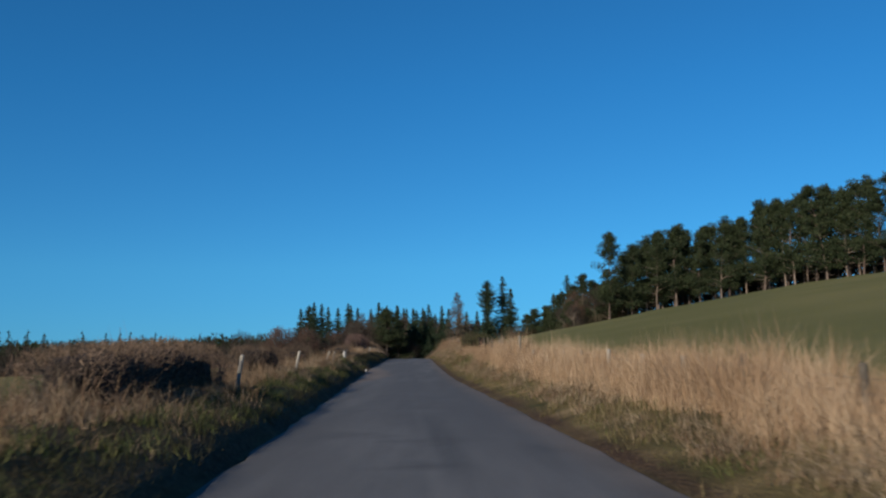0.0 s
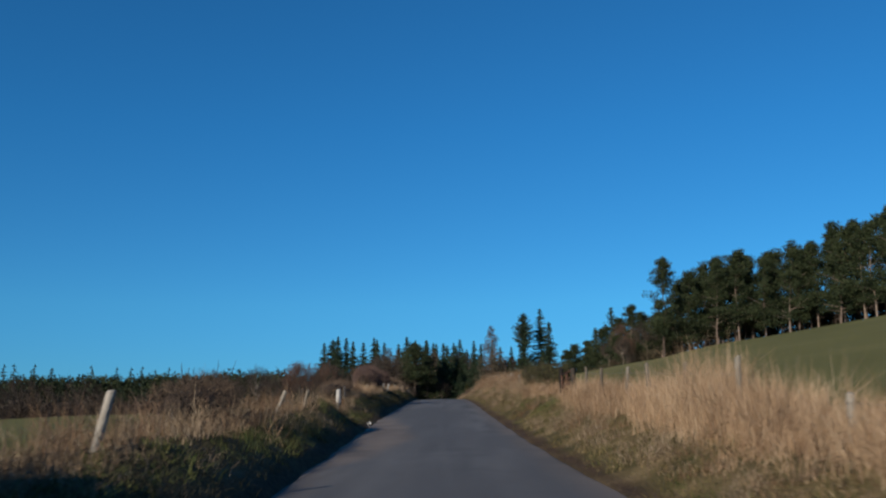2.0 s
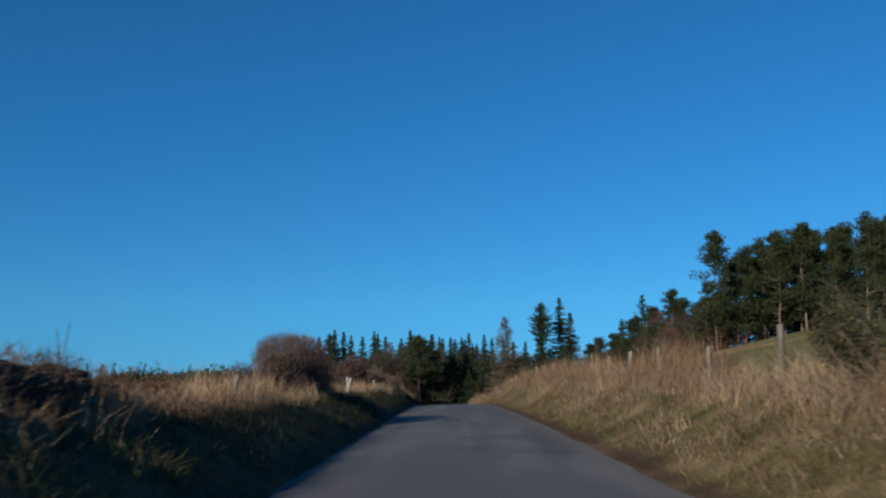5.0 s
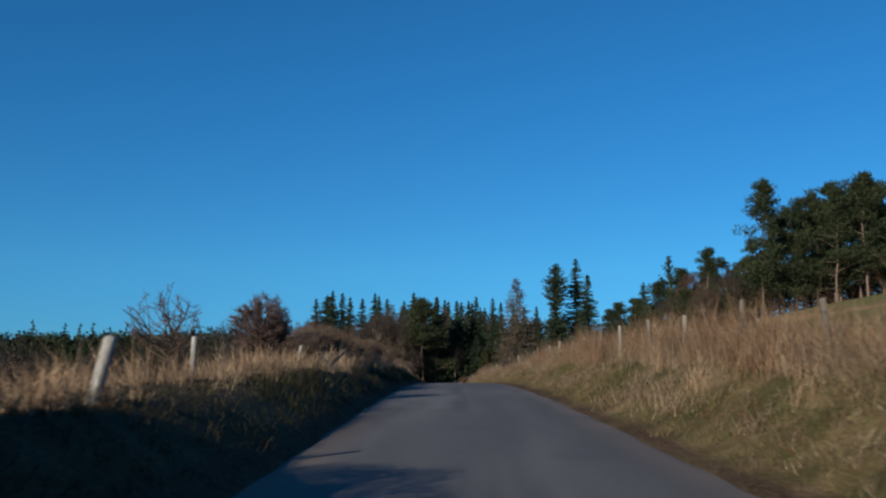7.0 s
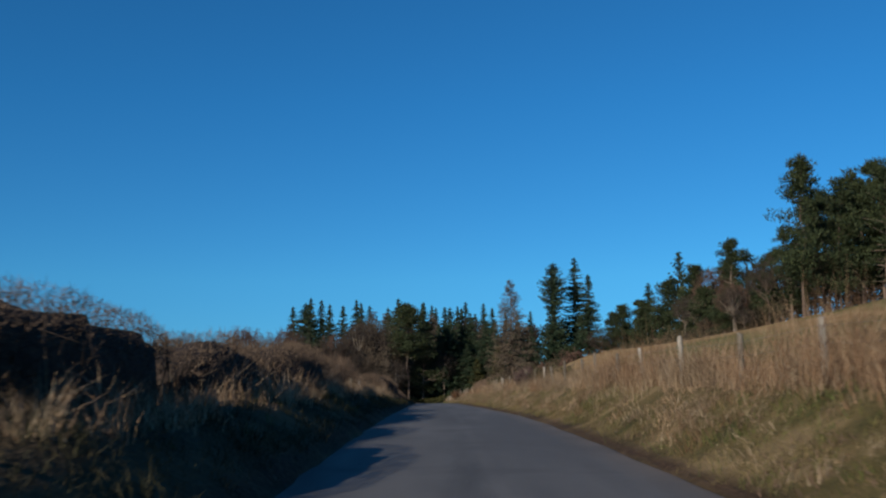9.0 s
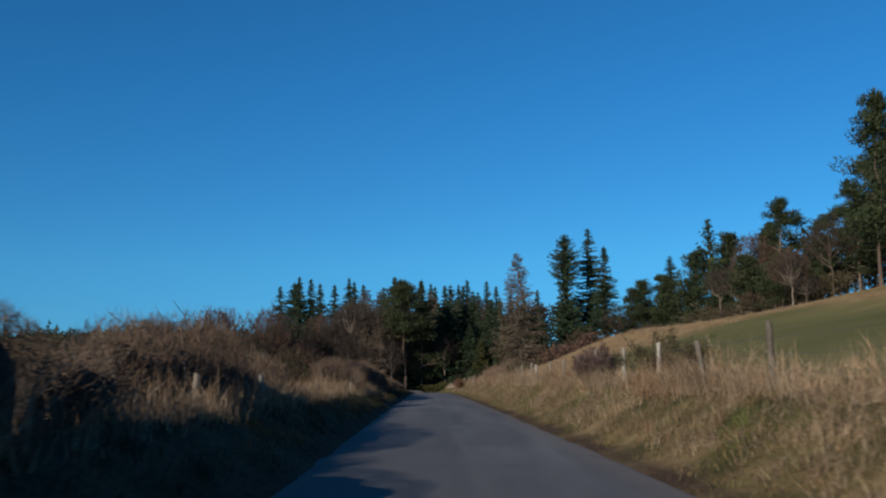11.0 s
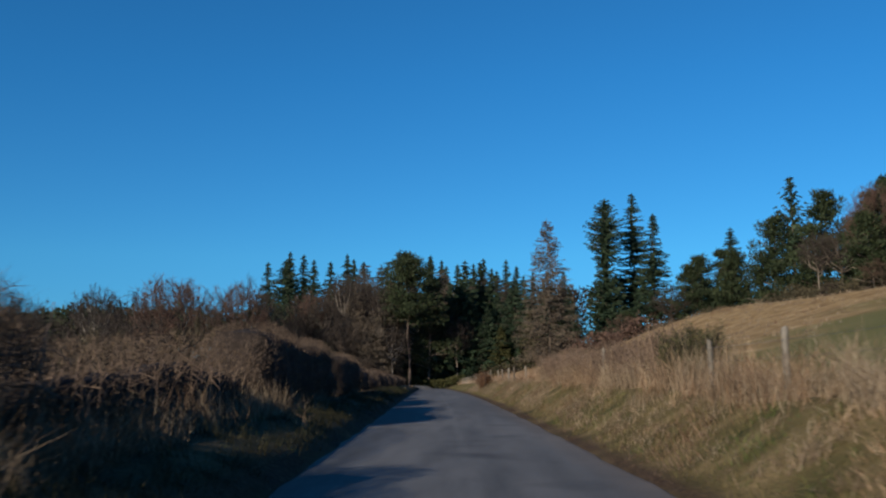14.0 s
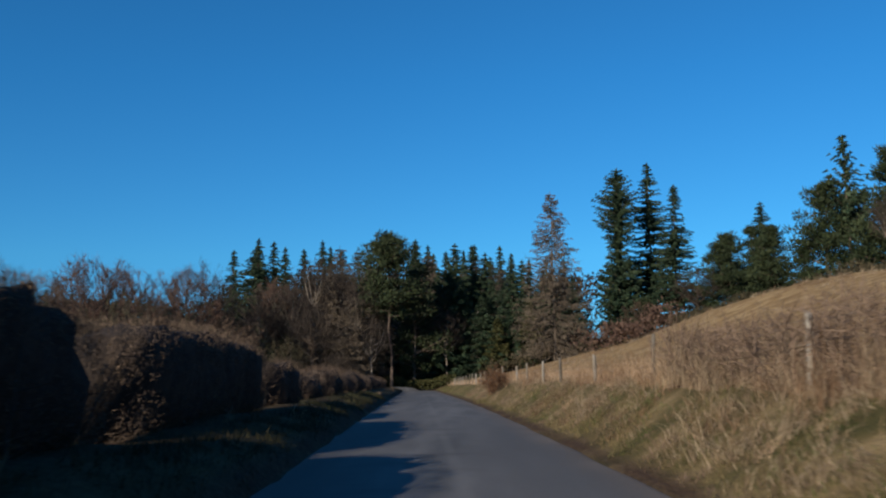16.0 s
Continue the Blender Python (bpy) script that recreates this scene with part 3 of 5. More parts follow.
blades("verge_grass", "mixed olive and straw verge grass, its colour darkened for shade", -3.4, -2.3, -4, 225, 34000, 0.07, 0.24, 0.013, SHADE_GRASS, 7, lambda u, y: np.clip((-u - 2.1) / 0.35, 0.15, 1), 0.7, 12)
blades("green_tufts", "green grass tufts on the shaded verge", -3.3, -2.3, -4, 225, 24000, 0.07, 0.2, 0.012, GREEN_GRASS, 18, lambda u, y: np.clip(0.2 + wobble(u, y, 2.4, 3) * 1.8, 0, 1) * np.interp(y, [50, 62], [1, 0.22]), 0.6, 16)
blades("road_edge_grass", "tufted grass overhanging the lane's edge, coloured as in shade", -2.55, -2.18, -4, 225, 22000, 0.07, 0.2, 0.011, SHADE_GRASS, 17, None, 0.8, 16)
blades("tussock_grass", "straw tussocks along the shaded verge", -3.6, -2.6, -4, 300, 30000, 0.15, 0.42, 0.011, STRAW, 8, lambda u, y: left_gap(u, y) * np.interp(y, [45, 62], [0.9, 0.07]), 0.9, 18)
blades("rank_grass", "rank green grass over the bank's shoulder", -3.2, -2.5, -4, 62, 16000, 0.12, 0.28, 0.011, GREEN_GRASS, 35, lambda u, y: left_gap(u, y) * np.where((y > 43) & (y < 50.5), 0.15, 1), 0.9, 18)
blades("tussock_grass", "mixed straw tussocks on the bank's shoulder", -3.2, -2.5, -4, 62, 12000, 0.15, 0.34, 0.010, BROWN_STRAW, 36, lambda u, y: left_gap(u, y) * np.clip(0.4 + wobble(u, y, 1.9, 17), 0, 1), 0.9, 18)
blades("rank_grass", "rank grass down the face of the bank, shade in its colour", -3.3, -2.35, -4, 225, 48000, 0.12, 0.3, 0.012, SHADE_GRASS, 21, lambda u, y: left_gap(u, y) * np.interp(y, [40, 44, 51, 56, 64], [0.3, 1, 1, 0.4, 1]), 0.6, 16)
blades("tall_dry_grass", "pale dry stalks at the foot of the hedge", -4.4, -3.3, 146, 172, 22000, 0.25, 0.7, 0.010, BROWN_STRAW, 22, lambda u, y: np.clip(0.3 + wobble(u, y, 1.3, 3), 0, 1), 0.3, 12)
blades("tall_dry_grass", "tall dry grass along the broken fence", -4.8, -3.1, -4, 175, 160000, 0.28, 0.7, 0.0105, BROWN_STRAW, 9, lambda u, y: tufted(u, y) * left_gap(u, y) * np.interp(y, [20, 52, 58, 104, 108, 124, 128, 158, 164], [0.8, 0.65, 1, 1, 0.35, 0.35, 1, 1, 0.2]), 0.6, 16, left_height)
blades("dead_weeds", "rusty dead weeds along the broken fence", -4.8, -3.2, -4, 165, 60000, 0.3, 0.8, 0.010, RUST_STEM, 10, lambda u, y: left_gap(u, y) * np.where((y > 76) & (y < 106), 0.5, 1), 0.35, 10, left_height)
blades("dead_weeds", "head-high purple-brown dead weeds behind the broken fence", -7.2, -4.5, -2, 50, 15000, 0.5, 1.0, 0.012, DEADSTEM, 23, lambda u, y: np.clip(0.35 + wobble(u, y, 2.6, 8) * 1.6, 0, 1), 0.3, 7)
blades("bracken", "flattened brown weeds along the lane's grit edge", 2.3, 3.1, 58, 200, 26000, 0.08, 0.22, 0.013, DEADSTEM, 39, lambda u, y: np.clip(0.45 + 0.8 * wobble(u, y, 1.8, 23), 0.05, 1), 1.2, 16)
blades("bracken", "flattened rusty weeds on the bank", 2.6, 4.0, -4, 200, 40000, 0.14, 0.44, 0.013, RUST_STEM, 25, lambda u, y: np.clip(wobble(u, y, 2.3, 12) * 1.6, 0, 1), 1.3, 16)
blades("green_tufts", "lush green grass before the field gate", 2.8, 4.6, 44, 57, 10000, 0.08, 0.24, 0.013, GREEN_GRASS, 26, lambda u, y: np.clip(0.55 + wobble(u, y, 1.7, 4), 0.1, 1), 0.9, 16)
blades("tall_dry_grass", "weathered straw standing before the fence posts", 3.65, 4.1, 58, 165, 36000, 0.45, 0.82, 0.010, BROWN_STRAW, 27, lambda u, y: np.clip(0.5 + wobble(u, y, 2.0, 16), 0.1, 1), 0.55, 14)
blades("tall_dry_grass", "bright dry grass around the leaning posts", -4.5, -3.3, 60, 101, 38000, 0.3, 0.6, 0.010, STRAW, 28, lambda u, y: tufted(u, y) * left_gap(u, y), 0.4, 18)
blades("green_tufts", "rank green grass patches on the bank", 2.6, 3.9, 58, 205, 34000, 0.08, 0.26, 0.013, GREEN_GRASS, 29, lambda u, y: np.clip(wobble(u, y, 2.2, 11) * 2.6 + np.interp(y, [135, 150], [0, 0.3]), 0, 1), 1.0, 18)
blades("green_tufts", "lit green grass on the open verge", -3.4, -2.35, -4, 56, 18000, 0.1, 0.28, 0.013, GREEN_GRASS, 30, lambda u, y: np.clip(0.3 + wobble(u, y, 2.2, 9) * 1.5, 0, 1) * np.where((y > 43) & (y < 50.5), 0.1, 1), 0.8, 16)
blades("tall_dry_grass", "pale stalks standing before the thorn clumps", -3.75, -3.0, 96, 142, 14000, 0.25, 0.62, 0.011, STRAW, 31, lambda u, y: np.clip(0.45 + wobble(u, y, 1.6, 5), 0.05, 1), 0.45, 12)
blades("hill_grass", "tawny rough grass over the hillside", 5.0, 40.0, 172, 300, 36000, 0.12, 0.34, 0.032, BROWN_STRAW, 11, lambda u, y: np.clip((y - np.interp(u, [4, 12.6, 23.4, 38], [176, 183, 196, 204])) / 5, 0, 1), 0.6, 12)
blades("bracken", "low dead rusty bracken over the hillside", 8.0, 38.0, 178, 296, 26000, 0.14, 0.4, 0.032, RUST_STEM, 24, lambda u, y: np.clip((y - np.interp(u, [4, 12.6, 23.4, 38], [180, 187, 200, 208])) / 5, 0, 1) * np.clip(wobble(u, y, 9.0, 2) * 2, 0, 1), 0.7, 12)


# ---- trees ----
def stem_line(rng, h, bow, steps=8):
    t = np.linspace(0, 1, steps + 1)
    dx, dy = rng.normal(0, bow, 2)
    wig = rng.normal(0, bow * 0.25, (steps + 1, 2)) * np.minimum(t, 1 - t)[:, None] * 2
    return np.stack([dx * t**1.6 + wig[:, 0], dy * t**1.6 + wig[:, 1], h * t], 1), t


def along(line, t, q):
    return np.stack([np.interp(q, t, line[:, k]) for k in range(3)], -1)


def make_trunk(rng, h, r, bow, sides=7):
    line, t = stem_line(rng, h, bow)
    s = Soup()
    rad = r * (1 - 0.88 * t) + 0.35 * r * np.exp(-t * 40)
    s.limbs(line[:-1], line[1:], rad[:-1], rad[1:], sides)
    return s, line, t


def finish_tree(name, label, trunk, trunk_mat, crown, crown_mat, crown_name="crown", extra=()):
    ob = thing(name, label, "tree")
    part("trunk", trunk.mesh("trunk", trunk_mat, True), ob)
    part(crown_name, crown.mesh(crown_name, crown_mat), ob)
    for nm, s, m in extra:
        part(nm, s.mesh(nm, m), ob)
    return ob


def pine_tree(seed, h, bare=0.38, spread=0.2, name="pine_tree", label="tall Scots pine with a bare reddish trunk and dark green crown", dens=1.0, flat=0.45):
    rng = np.random.default_rng(seed)
    s, line, t = make_trunk(rng, h * 0.97, 0.008 * h + 0.03, 0.04 * h)
    c = Soup()
    n = int(44 * dens)
    q = np.sort(bare + (0.98 - bare) * rng.random(n) ** 0.95)
    az = np.arange(n) * 2.4 + rng.normal(0, 0.5, n)
    prof = np.clip(1 - ((q - bare - 0.2 * (1 - bare)) / (0.84 * (1 - bare))) ** 2, 0.08, 1) ** 1.05
    ln = spread * h * prof * rng.uniform(0.5, 1.2, n)
    rise = rng.uniform(-0.05, 0.5, n) + 0.6 * (q - bare)
    a = along(line, t, q)
    b = a + np.stack([np.cos(az) * ln, np.sin(az) * ln, rise * ln], 1)
    s.limbs(a, b, 0.022 * ln + 0.02, 0.02, 3)
    dead = 9
    qa = rng.uniform(min(0.2, bare * 0.5), bare + 0.05, dead)
    za = rng.uniform(0, 6.28, dead)
    da = along(line, t, qa)
    s.limbs(da, da + np.stack([np.cos(za), np.sin(za), rng.uniform(-0.3, 0.2, dead)], 1) * rng.uniform(0.6, 2.4, dead)[:, None], 0.035, 0.01, 3)
    # needle sprays: lumpy clumps at the limb ends and along their outer halves, upswept tips
    cen, rad = [], []
    for k in range(n):
        for f, chance in ((1.0, 0.97), (0.7, 0.8), (0.42, 0.6), (0.2, 0.3)):
            if rng.random() < chance:
                cen.append(a[k] + (b[k] - a[k]) * f + rng.normal(0, 0.3, 3))
                rad.append(rng.uniform(0.55, 1.2) * (0.6 + 0.5 * prof[k]))
    cen += [line[-1] + [0, 0, 0.2], line[-1] + [0.3, 0.1, -0.7], line[-1] + [-0.3, 0.2, -1.0]]
    rad += [0.55, 0.8, 0.9]
    for p, r in zip(cen, rad):
        k = int(56 * r + 8)
        d = unit(rng, k, 0.3)
        pos = p + d * (r * rng.random(k) ** 0.45)[:, None] * [1.25, 1.25, flat]
        c.slivers(pos, d + rng.normal(0, 0.45, (k, 3)) + [0, 0, 0.25], rng.uniform(0.35, 0.65, k), rng.uniform(0.12, 0.22, k), rng)
    return finish_tree(name, label, s, PINEBARK, c, PINE)


def spruce_tree(seed, h, width=0.19, start=0.06, gap=0.0, droop=0.35, name="spruce_tree", label="dark narrow spruce with a pointed top", mat=None, step=0.5, taper=0.82, form=None):
    """form: pairs of height share and reach share that replace the plain taper."""
    rng = np.random.default_rng(seed)
    s, line, t = make_trunk(rng, h, 0.009 * h + 0.03, 0.008 * h)
    c = Soup()
    z = start * h
    while z < h - 0.4:
        q = z / h
        full = np.interp(q, *form) if form else (1 - q) ** taper * (0.72 + 0.28 * min(1, q / 0.12))
        reach = width * h * full * rng.uniform(0.88, 1.1)
        keep = 1 - gap * (0.5 + 0.5 * math.sin(z * 0.6 + seed)) if gap else 1.0
        k = max(5, int(8 - 2 * q))
        az = rng.uniform(0, 6.28) + np.arange(k) / k * 6.28 + rng.normal(0, 0.25, k)
        for i in range(k):
            if rng.random() > keep:
                continue
            ln = reach * rng.uniform(0.62, 1.15) + 0.1
            o = np.array([math.cos(az[i]), math.sin(az[i]), 0])
            qi = min(0.985, max(start * 0.6, q + rng.uniform(-0.9, 0.9) * step / h))
            a = along(line, t, qi)
            m = max(3, int(ln / 0.4))
            f = (np.arange(m) + 0.6) / m
            pts = a + o * (ln * f)[:, None]
            sag = droop * rng.uniform(0.4, 1.5)
            pts[:, 2] -= sag * ln * f**1.4 - 0.3 * ln * f**3
            if i % 2 == 0:
                s.limbs(a, pts[-1], 0.03 + 0.006 * ln, 0.012, 3)
            big = 0.5 + 0.5 * (1 - q)
            for side in (-1.2, -0.55, 0.1, 0.6, 1.2):
                d = np.tile(o, (m, 1)) + np.array([-o[1], o[0], 0]) * side + rng.normal(0, 0.3, (m, 3)) + [0, 0, -0.35]
                c.slivers(pts - d * 0.1, d, rng.uniform(0.6, 1.15, m) * big, rng.uniform(0.32, 0.58, m) * big, rng)
            # shaded inner boughs
            c.slivers(a[None] + o * (0.15 * ln), o[None] * 0.5 + [0, 0, -1.0], 0.7 * big + 0.2, min(0.8, 0.35 * ln), rng)
        z += step * rng.uniform(0.5, 1.4) * (0.7 + 0.3 * (1 - q))
    top = along(line, t, np.full(14, 0.975))
    c.leaves(top, unit(rng, 14, 4.0), 0.75, 0.12, rng)
    return finish_tree(name, label, s, DARKBARK, c, mat or SPRUCE)


def larch_tree(seed, h, width=0.2, name="larch_tree", label="bare leafless larch with fine drooping branches", step=0.42, start=0.12, taper=0.6, mat=None):
    rng = np.random.default_rng(seed)
    s, line, t = make_trunk(rng, h, 0.008 * h + 0.03, 0.01 * h)
    c = Soup()
    z = start * h
    while z < h - 0.3:
        q = z / h
        reach = width * h * (1 - q) ** taper * (0.75 + 0.25 * min(1, q / 0.25))
        k = 7
        az = rng.uniform(0, 6.28, k)
        a = np.repeat(along(line, t, q)[None], k, 0)
        ln = reach * rng.uniform(0.55, 1.1, k) + 0.2
        o = np.stack([np.cos(az), np.sin(az), np.zeros(k)], 1)
        b = a + o * (ln * 0.55)[:, None]
        b[:, 2] -= 0.16 * ln
        e = a + o * ln[:, None]
        e[:, 2] -= 0.10 * ln
        c.limbs(a, b, 0.03 + 0.006 * ln, 0.024, 3)
        c.limbs(b, e, 0.024, 0.01, 3)
        m = 26
        f = 1 - rng.random((k, m)) ** 1.5 * 0.9
        near = np.where(f[..., None] < 0.55, a[:, None] + (b - a)[:, None] * (f / 0.55)[..., None], b[:, None] + (e - b)[:, None] * ((f - 0.55) / 0.45)[..., None])
        d = o[:, None] * 0.55 + rng.normal(0, 0.5, (k, m, 3)) + [0, 0, -0.55]
        c.slivers(near.reshape(-1, 3), d.reshape(-1, 3), rng.uniform(0.35, 1.1, k * m) * (0.35 + 0.65 * min(1, 2 * (1 - q))), 0.10, rng)
        z += step * rng.uniform(0.8, 1.2)
    return finish_tree(name, label, s, DARKBARK, c, mat or LARCH, "bough_spray")


def bare_tree(seed, h, spread=0.36, fork=0.25, name="bare_tree", label="leafless broadleaf tree with a fine brown crown", bark=None, twig=None, twig_w=0.034, n1=16, leaf=0, m=11, g=28):
    """Limbs reach for a lumpy rounded crown; short twigs fill its outer shell."""
    rng = np.random.default_rng(seed)
    s, line, t = make_trunk(rng, h * 0.8, 0.010 * h + 0.02, 0.04 * h)
    c = Soup()
    mid_z, tall = h * (0.5 + 0.5 * (fork + 0.12)), h * (0.5 - 0.5 * (fork + 0.12))
    lump = rng.uniform(0, 6.28, 4)

    def shell(az, el, r):
        w = 1 + 0.13 * np.sin(3 * az + lump[0]) * np.cos(2 * el + lump[1]) + 0.08 * np.sin(5 * az + lump[2] + 3 * el)
        return np.stack([np.cos(az) * np.cos(el) * spread * h * r * w, np.sin(az) * np.cos(el) * spread * h * r * w, mid_z + np.sin(el) * tall * r * w], -1)

    for k in range(n1):
        az = k * 2.4 + rng.normal(0, 0.3)
        el = math.asin(np.clip(-0.55 + 1.5 * (k + 0.5) / n1, -0.6, 0.97))
        p2 = shell(az, el, rng.uniform(0.6, 0.8))
        q = np.clip((p2[2] / h - 0.10) * rng.uniform(0.85, 1.0), max(0.03, fork), 0.95)
        a = along(line, t, q)
        p1 = (a + p2) / 2 + np.array([0, 0, -0.04 * h]) + rng.normal(0, 0.02 * h, 3)
        ln = np.linalg.norm(p2 - a)
        s.limbs([a, p1], [p1, p2], [0.018 * ln + 0.02, 0.012 * ln + 0.012], [0.012 * ln + 0.012, 0.012], 4)
        f = rng.uniform(0.35, 1, m)
        st = np.where(f[:, None] < 0.5, a + (p1 - a) * (f * 2)[:, None], p1 + (p2 - p1) * (f * 2 - 1)[:, None])
        en = shell(az + rng.normal(0, 0.42, m), np.clip(el + rng.normal(0, 0.36, m), -0.7, 1.5), rng.uniform(0.66, 0.94, m))
        bend = (st + en) / 2 + rng.normal(0, 0.02 * h, (m, 3))
        c.limbs(st, bend, 0.014 + 0.0015 * h, 0.018, 3)
        c.limbs(bend, en, 0.018, 0.008, 3)
        ff = rng.uniform(-0.2, 1.05, (m, g))
        pts = (bend[:, None] + (en - bend)[:, None] * ff[..., None]).reshape(-1, 3)
        out = np.repeat(en - bend, g, 0)
        out /= np.linalg.norm(out, axis=1, keepdims=True) + 1e-6
        dd = out * 0.5 + rng.normal(0, 0.6, (m * g, 3)) + [0, 0, 0.15]
        c.slivers(pts, dd, rng.uniform(0.02, 0.065, m * g) * h, twig_w, rng)
        if leaf:
            lp = np.repeat(pts, leaf, 0) + rng.normal(0, 0.022 * h, (len(pts) * leaf, 3))
            c.leaves(lp, unit(rng, len(lp)), rng.uniform(0.1, 0.2, len(lp)), rng.uniform(0.05, 0.1, len(lp)), rng)
    return finish_tree(name, label, s, bark or DARKBARK, c, twig or TWIG, "twig_crown")


def plant(protos, spots, group=""):
    """Copies of the prototypes at (x, y, top height over datum), scaled to reach it."""
    for k, (x, y, top, kind) in enumerate(spots):
        ob, h = protos[kind]
        g = float(ground_z(x, y)) - 0.08
        s = (top - g) / h
        made = copy_thing(ob, Matrix.Translation((x, y, g)) @ Matrix.Rotation((k * 2.399) % 6.283, 4, "Z") @ Matrix.Diagonal((s ** 0.7 if s < 1 else s, s ** 0.7 if s < 1 else s, s, 1)))
        if group:
            tagged(made, group=group)


def retire(ob):
    for o in (*ob.children_recursive, ob):
        bpy.data.objects.remove(o)


P = {
    "pine1": (pine_tree(11, 20, 0.15, 0.2, flat=0.7), 20), "pine2": (pine_tree(12, 21, 0.25, 0.18, flat=0.62), 21), "pine3": (pine_tree(13, 19, 0.14, 0.22, dens=1.15, flat=0.75), 19),
    "pine4": (pine_tree(14, 22, 0.18, 0.155, dens=1.2, flat=0.7), 22), "lowpine": (pine_tree(15, 13, 0.10, 0.27, label="low bushy pine with green boughs near the ground", dens=1.3, flat=0.6), 13),
    "roundpine": (pine_tree(16, 22, 0.46, 0.24, label="old Scots pine with a domed crown", dens=1.9, flat=0.62), 22),
    "spruce1": (spruce_tree(21, 25, 0.30, step=0.62, taper=0.9), 25), "spruce2": (spruce_tree(22, 24, 0.27, step=0.62, taper=0.9), 24), "spruce3": (spruce_tree(23, 22, 0.33, step=0.6, taper=0.85), 22),
    "fir1": (spruce_tree(24, 27, 0.125, 0.05, 0.25, 0.12, "fir_tree", "tall columnar fir with dense dark boughs", None, 0.32, form=([0, 0.1, 0.36, 0.46, 0.58, 0.7, 0.85, 0.95, 1], [0.8, 1.0, 0.95, 0.5, 0.6, 1.0, 0.85, 0.45, 0.1])), 27),
    "fir2": (spruce_tree(25, 28, 0.22, 0.08, 0.5, 0.25, "fir_tree", "tall thin fir with gappy ragged boughs", None, 0.46, 0.72), 28),
    "fir3": (spruce_tree(27, 26, 0.18, 0.2, 0.4, 0.3, "fir_tree", "thin fir with ragged tiers of boughs", None, 0.46, 0.66), 26),
    "cypress": (spruce_tree(26, 16, 0.24, 0.02, 0.0, 0.3, "cypress_tree", "broad brownish green conifer with boughs to the ground", OLIVELEAF, 0.6, 0.6), 16),
    "larch1": (larch_tree(31, 25, 0.30, taper=0.72, start=0.05, step=0.36), 25), "larch2": (larch_tree(32, 20, 0.24), 20),
    "crown": (spruce_tree(33, 18, 0.26, 0.4, 0.0, -0.5, "pine_tree", "half-dead pine top with bare upswept branches", None, 0.95, 0.75), 18),
    "bare1": (bare_tree(41, 16, twig=GREYTWIG), 16), "bare2": (bare_tree(42, 15, 0.4, 0.2, twig=GREYTWIG), 15),
    "birch": (bare_tree(43, 14, 0.28, 0.3, "birch_tree", "slender leafless birch with a pale trunk", PALEBARK, GREYTWIG), 14),
    "rusty": (bare_tree(44, 15, 0.33, 0.15, "beech_tree", "tree with a fine red-brown leafless crown", None, RUSTTWIG, m=14, g=40), 15),
    "bush": (bare_tree(45, 7, 0.5, 0.04, "bush", "rounded leafless grey-brown bush", None, GREYTWIG, 0.034, 18, 0, 9, 26), 7),
    "rustbush": (bare_tree(46, 7, 0.5, 0.04, "bush", "rounded bush with rust-brown leaves", None, DUNLEAF, 0.036, 16, 1, 8, 14), 7),
    "olivebush": (bare_tree(47, 7, 0.5, 0.04, "bush", "dull olive-brown bush at the wood's edge", None, OLIVEDUN, 0.036, 16, 1, 8, 14), 7),
    "fspruce": (spruce_tree(61, 17, 0.28, 0.35, step=1.35, taper=0.9), 17), "fbare": (bare_tree(62, 14, 0.42, 0.05, twig=GREYTWIG, twig_w=0.09, n1=11, m=7, g=14), 14),
    "frust": (bare_tree(63, 14, 0.42, 0.04, "beech_tree", "far tree with a thin rust-brown crown", None, DUNLEAF, 0.1, 11, 1, 6, 6), 14),
    "widespruce": (spruce_tree(65, 20, 0.36, 0.03, 0.0, 0.3, taper=0.66), 20),
    "bpine": (pine_tree(64, 20, 0.28, 0.2, dens=0.4), 20),
}
# the hill wood
rng = np.random.default_rng(77)
spots = []
for gx in np.arange(36, 112, 4.0):
    for gy in np.arange(140, 300, 4.0):
        x, y = gx + rng.uniform(-1.6, 1.6), gy + rng.uniform(-1.6, 1.6)
        d = float(forest_depth(np.array(x), np.array(y)))
        if 16 < d and rng.random() < 0.35:
            continue
        if 0 < d < (34 if x < 62 else 25) and x > 39 and x < 104:
            top = float(ground_z(x, y)) + rng.uniform(15.5, 20.5) + 0.03 * (x - 40)
            if (x + 2.67) / (y - 75) < 0.31:
                top = min(top, rng.uniform(24, 27))
            spots.append((x, y, top, rng.choice(["pine1", "pine2", "pine3", "pine4"]) if d < 11 else "bpine"))
plant(P, spots, "pines of the hill wood")
